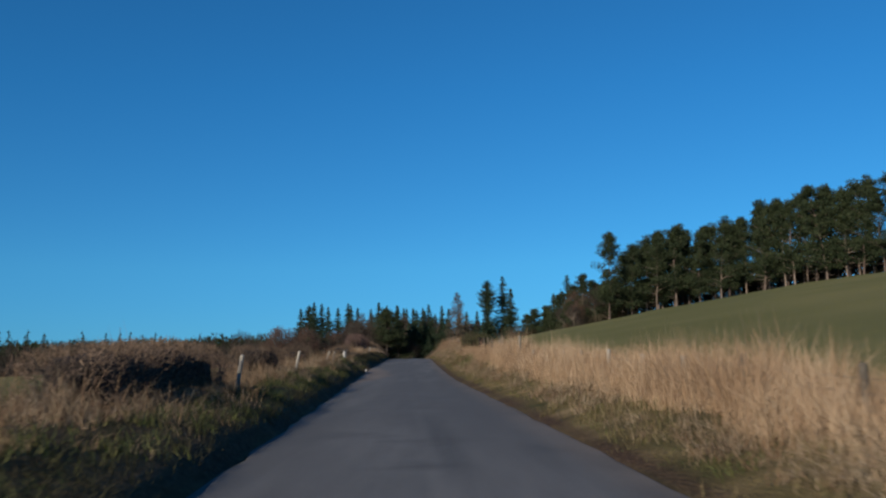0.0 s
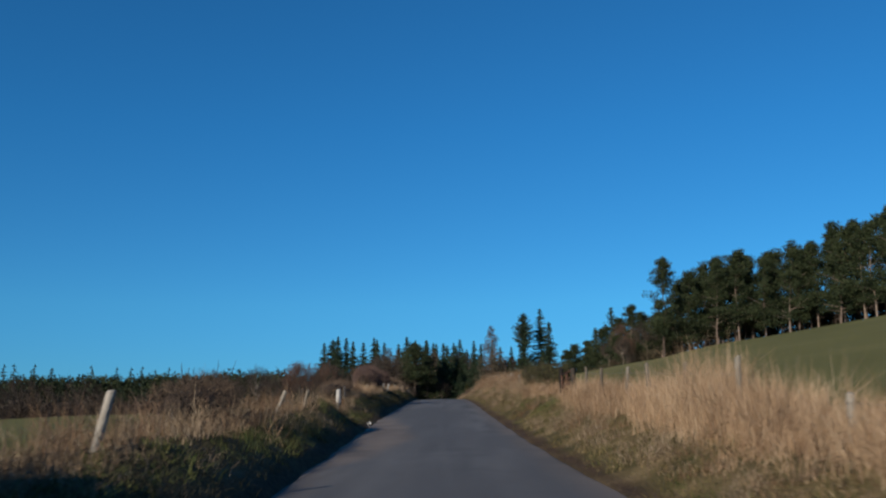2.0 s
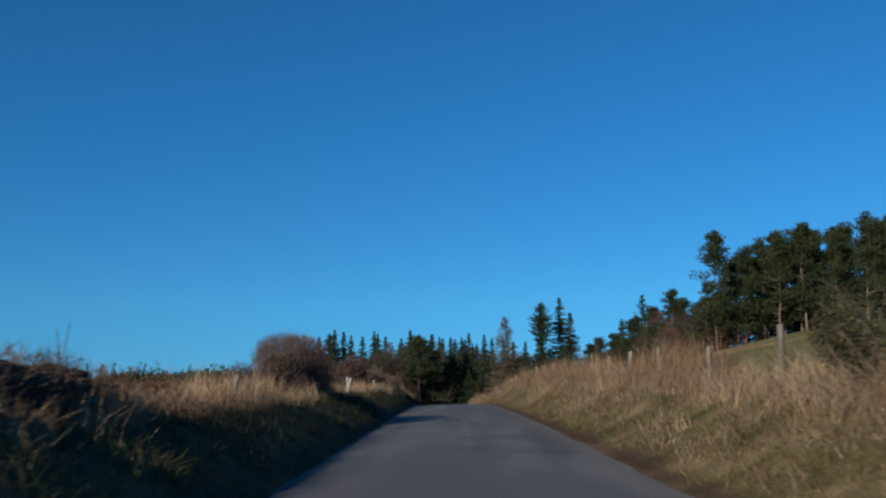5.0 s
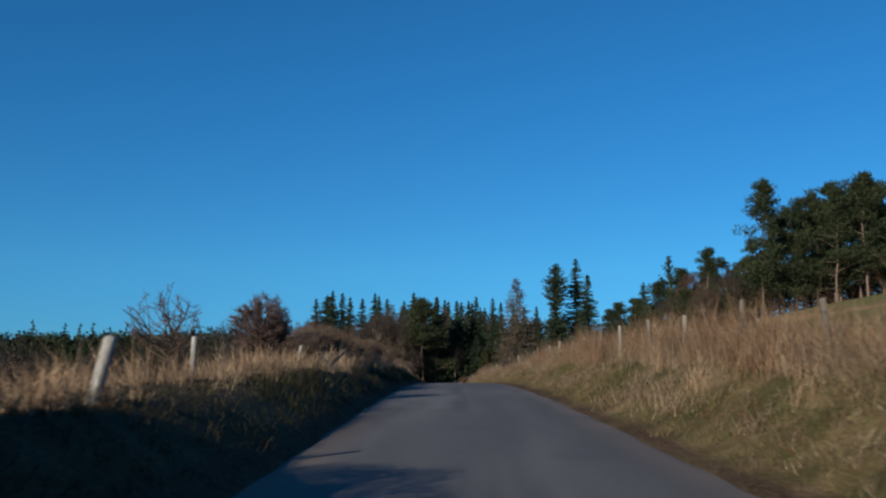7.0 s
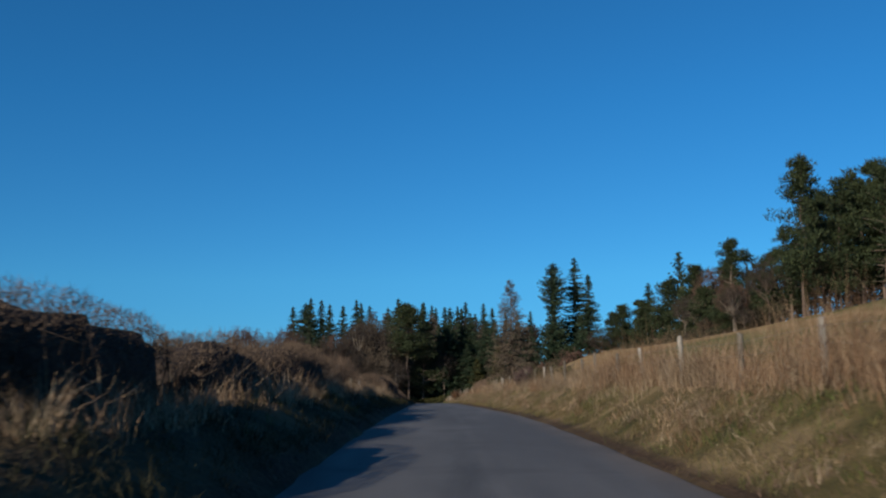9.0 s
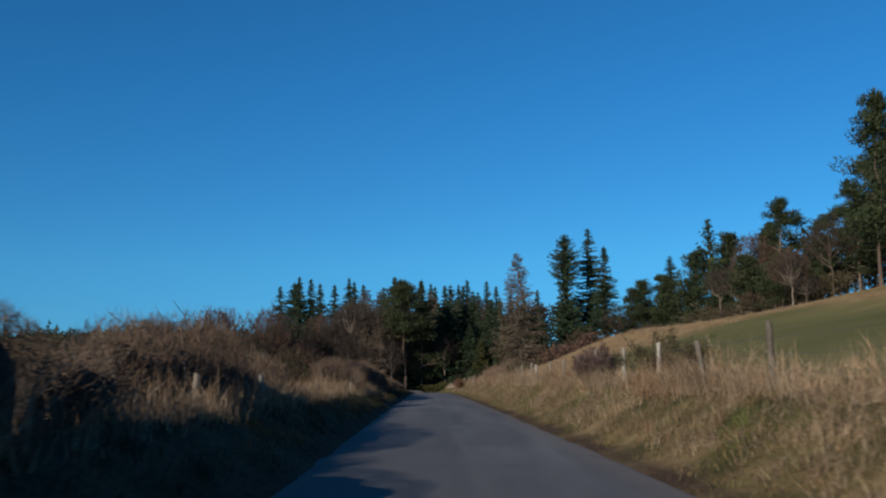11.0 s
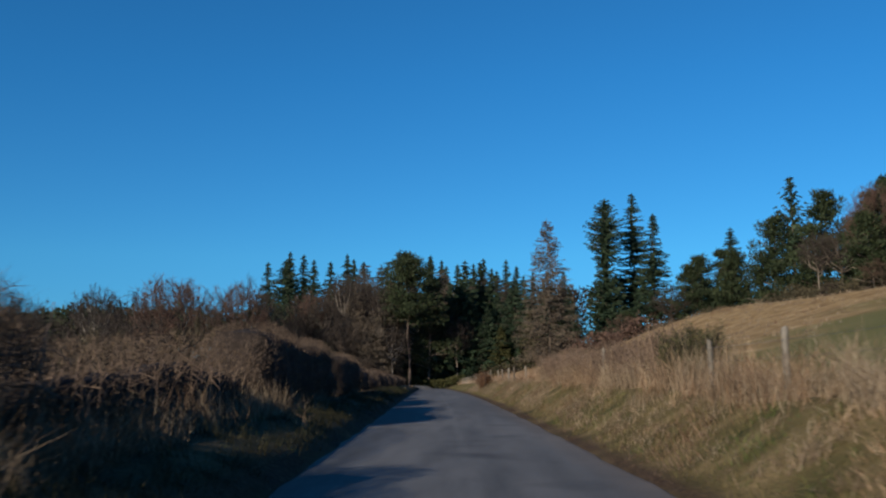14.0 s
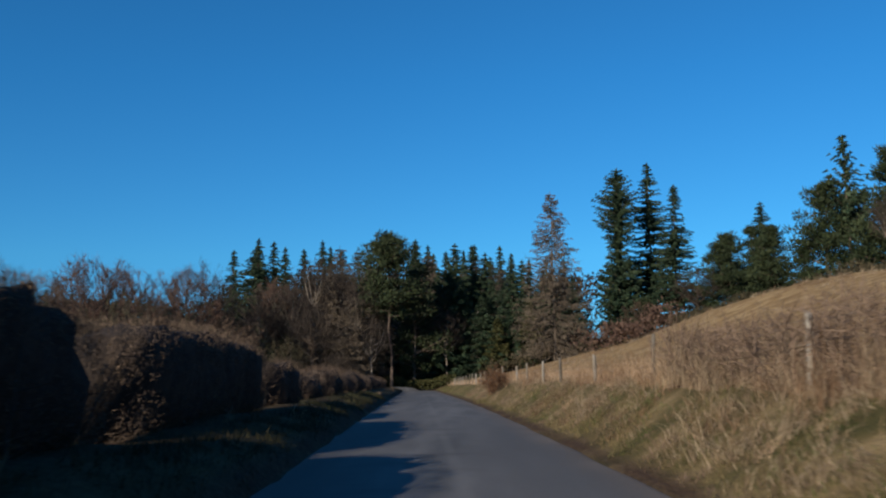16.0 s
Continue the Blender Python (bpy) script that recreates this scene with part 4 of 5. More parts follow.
plant(P, [(39.4, 216.2, 34.4, "pine4"), (37.0, 238.5, 27.7, "pine4"), (33.2, 225, 19.5, "rusty"), (37.5, 224, 23.0, "bare1"), (31.8, 221, 18.5, "birch"),
          (37, 250, 25.0, "rusty"), (35, 262, 21.5, "birch"), (37, 260, 22.0, "bare2"), (40, 272, 27.5, "lowpine"), (36.5, 284, 26.5, "lowpine"), (39.3, 283.2, 32.0, "crown"),
          (42, 290, 26.5, "pine3"), (38.9, 313.7, 29.6, "spruce3"), (29.2, 300, 21.5, "lowpine"), (25.5, 300, 19.0, "bare2"), (31.6, 305, 23.6, "lowpine"), (34.5, 296, 23.0, "lowpine"),
          (36, 305, 25.0, "pine3"), (28, 306, 16.5, "lowpine"), (24.5, 303, 15.5, "olivebush"), (44, 262, 28.0, "pine4"), (46, 275, 28.5, "pine4"), (33.8, 233, 18.5, "lowpine"), (35, 247, 21, "lowpine"), (40.5, 232, 19.5, "lowpine"), (39.5, 256, 21.5, "lowpine"), (41.5, 266, 23.0, "lowpine"), (38.5, 276, 19.5, "lowpine"), (38, 294, 20.0, "lowpine"), (33, 300, 16.5, "lowpine"), (42.5, 243, 22.0, "lowpine")], "trees at the hill wood's end")
plant(P, [(33 + 0.4 * k + rng.uniform(-1, 1), 219 + 6.5 * k + rng.uniform(-2, 2), float(ground_z(33 + 0.4 * k, 219 + 6.5 * k)) + rng.uniform(2, 4.5), ("bush", "rustbush", "olivebush")[k % 3]) for k in range(0, 13, 2)], "bushes under the wood")
# lone trees at the bend
plant(P, [(16.3, 306.9, 33.8, "fir1"), (22.0, 312.0, 35.6, "fir2"), (23.7, 304.0, 30.6, "fir3"), (6.8, 304.0, 30.1, "larch1"), (1.7, 315, 21.6, "spruce3"), (4.3, 312, 15.5, "cypress"),
          (-1.0, 313, 13.0, "cypress"), (16.5, 299, 12.0, "rustbush"), (14.0, 300, 9.5, "rustbush"), (17.5, 298, 14.5, "rustbush"), (19.0, 301, 14.5, "lowpine"), (12, 306, 10, "bush"), (8.5, 309, 10.5, "bush")], "trees at the bend")
# the wood round the bend
plant(P, [(-16.0, 307.3, 25.3, "roundpine"), (-13.0, 313, 21.5, "pine3"), (-19.5, 311, 21.0, "larch2"), (-6.9, 325, 25.7, "spruce3"), (-4.1, 330, 26.0, "spruce1"), (-2.0, 329, 24.6, "spruce3"), (-9.5, 322, 21.5, "spruce3"),
          (-5.5, 318, 17.5, "spruce3"), (-3.0, 316, 16.5, "spruce3"), (-10.8, 323, 17.0, "larch2"), (-11.0, 330, 24.0, "larch2"), (-1.0, 322, 19.5, "spruce1"),
          (-14.0, 340, 28.6, "spruce1"), (-11.6, 345, 28.2, "spruce2"), (-22.0, 325, 25.3, "larch2"), (-25.6, 325, 25.8, "larch2"), (-27.0, 310, 22.6, "birch"), (-23.5, 312, 21.0, "birch"), (-30.0, 305, 18.0, "birch"), (-25.0, 307, 19.0, "larch2"), (-21.0, 309, 20.0, "birch"), (-28.5, 314, 22.0, "larch2"), (-18.5, 305, 13.0, "birch"), (-32.5, 309, 19.5, "rusty"),
          (-26.0, 301, 14.5, "bare1"), (-21.5, 303, 15.5, "larch2"), (-34.0, 305, 17.5, "bare2"), (-23.0, 300, 8.5, "bush"), (-13.5, 319, 14.5, "birch"), (-12.0, 316, 13.0, "birch"), (-8.3, 315, 15.0, "birch"), (-10.2, 318, 16.5, "birch"), (-29, 296, 10.5, "olivebush"),
          (-40.8, 300, 20.7, "bare1"), (-47.7, 290, 19.6, "rusty"), (-57.3, 280, 18.0, "birch"), (-44.7, 270, 18.3, "rusty"), (-40.2, 290, 19.2, "rusty"), (-51, 277, 17.0, "bare2"), (-36, 294, 15.0, "bare1"), (-43, 282, 15.5, "bare2"),
          (-36.8, 230, 9.6, "olivebush"), (-34.5, 250, 11.5, "olivebush"), (-39.5, 246, 12.0, "bush"), (-31.5, 262, 11.0, "olivebush"), (-42, 238, 10.0, "bush"), (-48, 256, 14.0, "bare1"), (-53, 246, 12.5, "bush"), (-33, 278, 12.5, "rustbush"),
          (-62, 268, 15.5, "bare2"), (-70, 282, 17.0, "bare1"), (-66, 258, 13.0, "olivebush"), (-78, 270, 14.0, "bush")], "trees round the bend")
spots = []
for k in range(20):
    x = -51 + 3.5 * k + rng.uniform(-0.8, 0.8)
    spots.append((x, 362 + rng.uniform(0, 16) * (x > -45), 31.0 + rng.uniform(-1.6, 1.6) - 0.06 * max(0, x + 20), ("spruce1", "spruce2")[k % 2]))
spots += [(-50.8, 377.9, 32.6, "widespruce"), (-33.5, 362.6, 31.9, "spruce2")]
for k in range(14):
    spots.append((-32 + 2.6 * k + rng.uniform(-0.7, 0.7), 334 + rng.uniform(0, 12), 24.5 + rng.uniform(-2.5, 2.0), ("larch2", "birch", "spruce3", "larch2", "spruce1")[k % 5]))
for k in range(11):
    spots.append((-11 + 2.4 * k + rng.uniform(-0.8, 0.8), 340 + rng.uniform(-3, 8), 22.5 + rng.uniform(-3, 2.5), ("spruce2", "spruce1", "spruce3")[k % 3]))
spots += [(3.6, 322, 22.5, "spruce3"), (0.8, 326, 19.5, "spruce2"), (-7.6, 318, 21.5, "widespruce")]
plant(P, spots, "spruces behind the bend")
# far woods across the fields
spots = []
for row, (y0, top, n, gapx) in enumerate(((326, 17.4, 46, 2.4), (314, 15.2, 24, 4.5), (292, 11.0, 14, 7.4), (272, 8.0, 9, 11.0))):
    for k in range(n):
        x = -62 - gapx * k + rng.uniform(-2, 2)
        kinds = (("fspruce", "fspruce", "fspruce", "fspruce"), ("fbare", "fspruce", "fspruce", "fbare"), ("fbare", "bush", "fbare"), ("bush", "bush", "fbare"))[row]
        spots.append((x, y0 - 0.08 * k * gapx + rng.uniform(-5, 5), top + 0.03 * (-62 - x) + rng.uniform(-2.2, 1.8), kinds[int(rng.integers(0, len(kinds)))]))
plant(P, spots, "far woodland")
for ob, h in P.values():
    retire(ob)


def thicket(name, label, boxes, count, height, mat, seed, size=0.8, uneven=1.0):
    """Tangled undergrowth too dense to pick apart: leaves and twigs heaped in uneven mounds."""
    rng = np.random.default_rng(seed)
    g = Soup()
    for x0, y0, x1, y1, wide in boxes:
        k = int(count * math.hypot(x1 - x0, y1 - y0))
        f = rng.random(k)
        x, y = x0 + (x1 - x0) * f + rng.normal(0, wide, k), y0 + (y1 - y0) * f + rng.normal(0, wide, k)
        top = height * (0.72 + uneven * (0.38 * wobble(x, y, 6.0, seed) + 0.2 * wobble(x, y, 2.2, seed + 1)))
        z = ground_z(x, y) + np.maximum(top, 0.4) * rng.random(k) ** 0.55
        g.leaves(np.stack([x, y, z], 1), unit(rng, k, 0.35), rng.uniform(0.5, 1.3, k) * size, rng.uniform(0.18, 0.5, k) * size, rng)
    return tagged(new(name, g.mesh(name, mat)), label, "undergrowth", kind="stuff")


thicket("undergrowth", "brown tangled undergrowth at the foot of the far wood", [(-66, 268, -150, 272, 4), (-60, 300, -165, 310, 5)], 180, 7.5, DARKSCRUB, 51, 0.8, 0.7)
thicket("undergrowth", "dark mixed wood closing the fields", [(-58, 318, -170, 326, 3), (-40, 330, -170, 336, 3)], 225, 19.5, PINE, 56, 1.25, 0.25)
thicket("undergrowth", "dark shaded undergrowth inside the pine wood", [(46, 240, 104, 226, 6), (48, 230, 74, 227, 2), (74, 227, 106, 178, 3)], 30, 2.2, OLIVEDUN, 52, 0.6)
# two dark masses added to imitate the shadowed interior of the woods
thicket("undergrowth", "dark filler standing for the shade between the pine trunks", [(48, 236, 74, 233, 2), (74, 233, 96, 203, 2.5), (96, 203, 118, 170, 2.5)], 110, 8.5, DARKSCRUB, 58, 0.9, 0.5)
thicket("undergrowth", "dark filler standing for the shaded heart of the wood behind the bend", [(-34, 352, 16, 346, 2.5)], 260, 17.0, DARKSCRUB, 59, 1.2, 0.3)
thicket("undergrowth", "brown undergrowth beneath the trees at the bend", [(-60, 292, -30, 308, 3), (-14, 326, 12, 322, 3), (-58, 262, -34, 284, 3), (-40, 346, 14, 340, 5)], 80, 4.4, DUNLEAF, 53, 0.75)
thicket("undergrowth", "dark young conifers filling the heart of the pine wood", [(46, 250, 72, 246, 4), (72, 246, 108, 206, 4), (50, 240, 76, 236, 3), (76, 236, 104, 196, 3), (46, 262, 60, 304, 3)], 60, 10.5, PINE, 55, 1.5)
thicket("undergrowth", "olive scrub along the wood's edge on the hill", [(37.5, 222, 36, 288, 1.4), (36, 288, 24, 304, 1.4), (42, 226, 44, 296, 2), (36, 288, 20, 306, 2)], 170, 3.4, OLIVEDUN, 54, 0.42, 0.7)
thicket("undergrowth", "red-brown scrub at the foot of the firs", [(11, 298, 20, 293, 1.3)], 150, 4.6, RUSTTWIG, 60, 0.6, 0.8)
thicket("undergrowth", "rusty and olive scrub under the firs", [(36, 300, 10, 306, 1.6), (12, 306, -2, 312, 1.5)], 90, 2.4, OLIVEDUN, 57, 0.55)


# ---- hedges along the left verge ----
def hedge(y0, y1, u, h, w, seed, label, clipped=True, leaf=None, core=True, dense=1.0, rise=0.0, taper=0.9, twig=None, stem=None):
    """A thorn hedge: a dark shell for the shaded inside, stems, twigs and clinging leaves."""
    rng = np.random.default_rng(seed)
    ln = y1 - y0
    ob = thing("hedge", label, "hedge", "hedges along the lane")

    def shape(y):
        end = np.clip(np.minimum(y - y0, y1 - y) / taper, 0, 1)
        end = np.sqrt(np.clip(1 - (1 - end) ** 2, 0, 1))
        bumpy = (0.06 if clipped else 0.2)
        hh = (h + rise * (y - y0) / ln) * (0.6 + 0.4 * end) * (1 + bumpy * wobble(y * 0, y, 1.6, seed))
        ww = w * (0.65 + 0.35 * end) * (1 + 1.4 * bumpy * wobble(y * 0 + 3, y, 1.2, seed + 4))
        return hh, ww

    def place(y, a, r):
        """a: angle round the section (0 road side, pi field side); r: 0 the middle, 1 the skin."""
        hh, ww = shape(y)
        p = 0.55 if clipped else 0.8
        cx, cz = np.cos(a), np.sin(a)
        ex = np.sign(cx) * np.abs(cx) ** p * ww / 2
        ez = np.sign(cz) * np.abs(cz) ** p
        x = u + r * ex
        z = hh * 0.5 + np.where(cz < 0, np.maximum(r, 0.9) * 0.56, r * 0.52) * ez * hh
        return np.stack([x + road_x(y), y, ground_z(u + road_x(y), y) + np.maximum(z, -0.05)], -1)

    # added dark shell in place of the shadowed gaps between twigs
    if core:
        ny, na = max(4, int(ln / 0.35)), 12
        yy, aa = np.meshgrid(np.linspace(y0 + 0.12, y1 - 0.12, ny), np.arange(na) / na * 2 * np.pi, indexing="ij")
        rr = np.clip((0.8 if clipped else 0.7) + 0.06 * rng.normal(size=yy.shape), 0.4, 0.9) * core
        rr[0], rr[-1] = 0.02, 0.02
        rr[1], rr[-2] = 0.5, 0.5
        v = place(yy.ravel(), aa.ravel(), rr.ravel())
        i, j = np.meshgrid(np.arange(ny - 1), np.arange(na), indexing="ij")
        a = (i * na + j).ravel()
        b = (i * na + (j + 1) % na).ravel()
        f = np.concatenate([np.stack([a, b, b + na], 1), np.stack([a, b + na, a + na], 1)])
        part("inner_growth", mesh_of("inner_growth", v, f, CORE_SHADE, True), ob, "closed dark shell standing for the shaded inside")
    s = Soup()
    k = int(ln * (5 if core >= 1 else 14))
    y = rng.uniform(y0 + 0.1, y1 - 0.1, k)
    hh, ww = shape(y)
    a = np.stack([u + road_x(y) + rng.normal(0, w * 0.18, k), y, ground_z(u + road_x(y), y) - 0.05], 1)
    b = a + np.stack([rng.normal(0, w * 0.16, k), rng.normal(0, 0.2, k), hh * rng.uniform(0.55 if clipped else 0.7, 0.88 if clipped else 1.08, k)], 1)
    s.limbs(a, b, 0.016, 0.006, 4)
    m = 5 if core >= 1 else 8
    f = rng.uniform(0.2, 0.95, (k, m))
    st = (a[:, None] + (b - a)[:, None] * f[..., None]).reshape(-1, 3)
    d = unit(rng, k * m, 0.3)
    s.limbs(st, st + d * rng.uniform(0.15, 0.45, k * m)[:, None], 0.009, 0.004, 3)
    tagged(part("stem_growth", s.mesh("stem_growth", stem or DARKBARK), ob), kind="stuff")
    t = Soup()
    k = int(ln * 1750 * dense * (h / 1.5))
    y = rng.uniform(y0, y1, k)
    ang = rng.uniform(0, 2 * np.pi, k)
    r = rng.random(k) ** (0.22 if clipped else 0.35)
    p = place(y, ang, r * 0.97)
    mid = place(y, ang, np.zeros(k))
    d = (p - mid)
    d /= np.linalg.norm(d, axis=1, keepdims=True) + 1e-6
    d = d * 0.5 + rng.normal(0, 0.55, (k, 3)) + [0, 0, 0.35]
    t.slivers(p, d, rng.uniform(0.05, 0.13 if clipped else 0.26, k), rng.uniform(0.005, 0.012, k), rng)
    part("twig_growth", t.mesh("twig_growth", twig or HEDGETWIG), ob)
    g = Soup()
    k = int(ln * (620 if clipped and y0 < 200 else 400) * dense * (h / 1.5))
    y = rng.uniform(y0, y1, k)
    ang = rng.uniform(0, 2 * np.pi, k)
    p = place(y, ang, rng.random(k) ** 0.25)
    g.leaves(p, unit(rng, k), rng.uniform(0.014, 0.032, k), rng.uniform(0.008, 0.015, k), rng)
    part("foliage", g.mesh("foliage", leaf or BROWNLEAF), ob, "dry clinging brown leaves")
    return ob


hedge(11.6, 20.0, -4.4, 0.98, 1.3, 101, "low clipped thorn hedge grown through with dry stalks", True, None, 0.8, 2.0, 0, 0.4, twig=TWIG)
hedge(25.2, 29.1, -4.2, 0.82, 1.25, 102, "short block of clipped dark thorn hedge", True, None, 0.84, 2.0, 0, 0.4)
hedge(37.4, 40.2, -4.35, 0.95, 1.2, 103, "tangled broken end of a dead hedge among dry grass", False, None, 0.75, 1.3, 0, 0.4)
hedge(58.0, 64.0, -4.1, 0.65, 1.1, 104, "low bramble thicket with rusty stems", False, RUSTLEAF)
hedge(75.4, 81.3, -4.3, 1.5, 1.5, 105, "tall overgrown thorn hedge with bare twigs", False, RUSTLEAF, 0.6, 2.4, -0.1, 0.6, twig=PURPLETWIG)
hedge(101.4, 108.2, -4.4, 1.4, 1.5, 106, "rounded brown thorn hedge with dry grass at its foot", True, None, 0.86, 1.5, 0, 2.2)
hedge(109.2, 115.0, -4.4, 1.25, 1.4, 107, "rounded brown thorn hedge", True, None, 0.86, 1.3, taper=2.0)
hedge(115.8, 125.8, -4.45, 1.5, 1.7, 108, "dark rounded hawthorn hedge, close-grown", True, None, 0.86, 1.8, 0, 2.4)
hedge(126.0, 128.2, -4.3, 0.9, 1.2, 109, "loose rusty hedge beside the verge", False, RUSTLEAF, 0.6, 1.0, 0, 0.9)
hedge(128.6, 135.8, -4.4, 1.6, 1.5, 119, "leggy reddish thorn clump among dry grass", False, RUSTLEAF, 0.5, 1.3, -0.1, 1.4, stem=TWIG)
hedge(136.2, 139.4, -4.3, 1.15, 1.3, 120, "leggy rusty thorn at the end of the hedge", False, RUSTLEAF, 0.4, 1.2, 0, 0.8, twig=TWIG, stem=TWIG)
hedge(155.2, 159.0, -4.45, 1.62, 1.5, 110, "shaggy dark thorn clump with leggy stems behind a post", False, None, 0.8, 2.2, 0, 0.4, stem=TWIG)
hedge(159.2, 169.6, -4.5, 1.3, 1.6, 111, "clipped brown hedge with gaps between the stems", True, None, 0.4, 0.95, 0.1, 1.8, stem=TWIG)
hedge(170.0, 183.6, -4.6, 1.95, 1.9, 112, "thick clipped hedge, dark on the lane side", True, None, 1.0, 1.5, -0.1, 2.4)
hedge(184.4, 194.8, -4.55, 1.72, 1.8, 113, "thick clipped brown hedge bulging over the verge", True, None, 1.0, 1.2, 0, 2.4)
for k, (y0, y1, h) in enumerate(((196.0, 202.2, 1.35), (203.4, 208.9, 1.15), (211.0, 218.2, 1.35), (220.2, 225.6, 1.1), (228.0, 235.7, 1.3), (238.0, 243.4, 1.05), (245.6, 254.0, 1.25), (256.4, 263.7, 1.05), (266.0, 274.2, 1.2), (276.8, 284.0, 1.0))):
    hedge(y0, y1, -4.5, h, 1.6, 130 + k, "rounded clump of clipped brown hedge", k % 3 == 0, (None, STRAWLEAF, RUSTLEAF)[k % 3], True, 0.6 if k < 4 else 0.4, 0, 1.8)


hedge(168.6, 174.6, 4.35, 1.1, 1.1, 117, "leggy brown thorn growth along the bank fence", False, BROWNLEAF, False, 0.8, twig=TWIG, stem=TWIG)
hedge(174.8, 190.0, 4.3, 0.95, 1.2, 118, "tangled brown thorn and dry weeds along the bank", False, BROWNLEAF, False, 0.7, twig=TWIG, stem=TWIG)


def cross_hedge():
    """The low evergreen hedge across the far side of the bend."""
    rng = np.random.default_rng(5)
    ob = thing("hedge", "low dark evergreen hedge beyond the bend", "hedge", "hedges along the lane")
    g = Soup()
    k = 6000
    x = rng.uniform(-26, -7, k)
    y = 311.5 + rng.uniform(-0.7, 0.7, k)
    z = ground_z(x, y) + 1.5 * rng.random(k) ** 0.6
    g.leaves(np.stack([x, y, z], 1), unit(rng, k, 0.3), rng.uniform(0.15, 0.3, k), rng.uniform(0.1, 0.18, k), rng)
    part("foliage", g.mesh("foliage", OLIVELEAF), ob)


cross_hedge()


def shrub(x, y, h, w, seed, label, leaf=None, n=16, leaves=0, category="shrub", name="shrub", mat=None, fine=12):
    """A many-stemmed shrub near the lane."""
    rng = np.random.default_rng(seed)
    ob = thing(name, label, category)
    s, t = Soup(), Soup()
    az = rng.uniform(0, 6.28, n)
    out = w / 2 * np.sqrt(rng.random(n))
    g = float(ground_z(x, y)) - 0.05
    a = np.stack([0.15 * np.cos(az), 0.15 * np.sin(az), np.zeros(n)], 1)
    hh = h * (0.72 + 0.28 * rng.random(n)) * np.sqrt(np.clip(1.05 - (out / (w / 2)) ** 2 * 0.6, 0.2, 1))
    b = np.stack([out * np.cos(az), out * np.sin(az), hh], 1)
    m1 = a * 0.6 + b * 0.4 + rng.normal(0, 0.08 * w, (n, 3)) * [1, 1, 0.2]
    s.limbs(a, m1, 0.012 * h + 0.006, 0.008 * h + 0.004, 5)
    s.limbs(m1, b, 0.008 * h + 0.004, 0.004, 4)
    m = 12
    f = rng.uniform(0.15, 1.0, (n, m))
    st = (a[:, None] + (b - a)[:, None] * f[..., None]).reshape(-1, 3)
    d = unit(rng, n * m, 0.35)
    ln = rng.uniform(0.12, 0.3, n * m) * h * 0.8
    en = st + d * ln[:, None]
    s.limbs(st, en, 0.006, 0.003, 3)
    k = fine
    p = (st[:, None] + (en - st)[:, None] * rng.uniform(0.1, 1, (n * m, k, 1))).reshape(-1, 3)
    dd = (d[:, None] + rng.normal(0, 0.7, (n * m, k, 3))).reshape(-1, 3)
    t.slivers(p, dd, rng.uniform(0.06, 0.2, len(p)), 0.0095, rng)
    part("stem", s.mesh("stems", DARKBARK), ob)
    part("twig_growth", t.mesh("twig_growth", mat or TWIG), ob)
    if leaves:
        q = np.repeat(p, leaves, 0) + rng.normal(0, 0.05, (len(p) * leaves, 3))
        v = Soup()
        v.leaves(q, unit(rng, len(q)), rng.uniform(0.025, 0.06, len(q)), rng.uniform(0.014, 0.028, len(q)), rng)
        part("foliage", v.mesh("foliage", leaf or BROWNLEAF), ob)
    ob.matrix_basis = Matrix.Translation((x, y, g))
    return ob


def beside(u, y):
    return float(road_x(y)) + u, y


def hawthorn(u, y, h, seed, label, spread, n1, m, g, fork, twig_w):
    """A little gnarled thorn tree, its limbs spreading from a short trunk."""
    ob = bare_tree(seed, 5.0, spread, fork, "hawthorn", label, DARKBARK, PURPLETWIG, twig_w, n1, 0, m, g)
    x, y = beside(u, y)
    ob.matrix_basis = Matrix.LocRotScale((x, y, float(ground_z(x, y)) - 0.04), Euler((0, radians(-4), seed)), (h / 5.0,) * 3)


hawthorn(-4.4, 95.6, 1.9, 201, "bare rounded hawthorn above the dry grass", 0.4, 28, 14, 36, 0.03, 0.026)
hawthorn(-4.75, 89.8, 1.85, 202, "thin gnarled bare hawthorn behind a leaning post", 0.4, 13, 8, 12, 0.2, 0.022)
shrub(*beside(-9.0, 163.0), 1.9, 3.4, 203, "dark olive rounded bush behind the hedge", OLIVELEAF, 34, 1, mat=OLIVEDUN)
shrub(*beside(-4.2, 64.8), 0.75, 1.6, 204, "low rusty bramble bush by the lane", RUSTLEAF, 14, 1)
shrub(*beside(4.4, 60.8), 1.4, 2.2, 205, "olive gorse bush by the fence", OLIVELEAF, 30, 2, mat=OLIVEDUN)
shrub(*beside(4.5, 57.8), 1.2, 1.8, 206, "green gorse bush beside the rusty gate", OLIVELEAF, 28, 2, mat=OLIVEDUN)
shrub(*beside(4.5, 64.2), 1.3, 1.7, 207, "dull gorse bush by the fence", OLIVELEAF, 22, 2, mat=OLIVEDUN)
shrub(*beside(4.65, 137.6), 1.25, 2.2, 208, "dark olive gorse bush on the fence line", OLIVELEAF, 30, 2, mat=OLIVEDUN)
shrub(*beside(4.15, 142.8), 1.15, 1.4, 209, "bare purple-brown thorn bush against the fence", None, 34, 0, mat=PURPLETWIG, fine=26)
shrub(*beside(4.2, 144.2), 1.05, 1.2, 210, "bare thorn bush against the fence", None, 26, 0, mat=PURPLETWIG, fine=26)
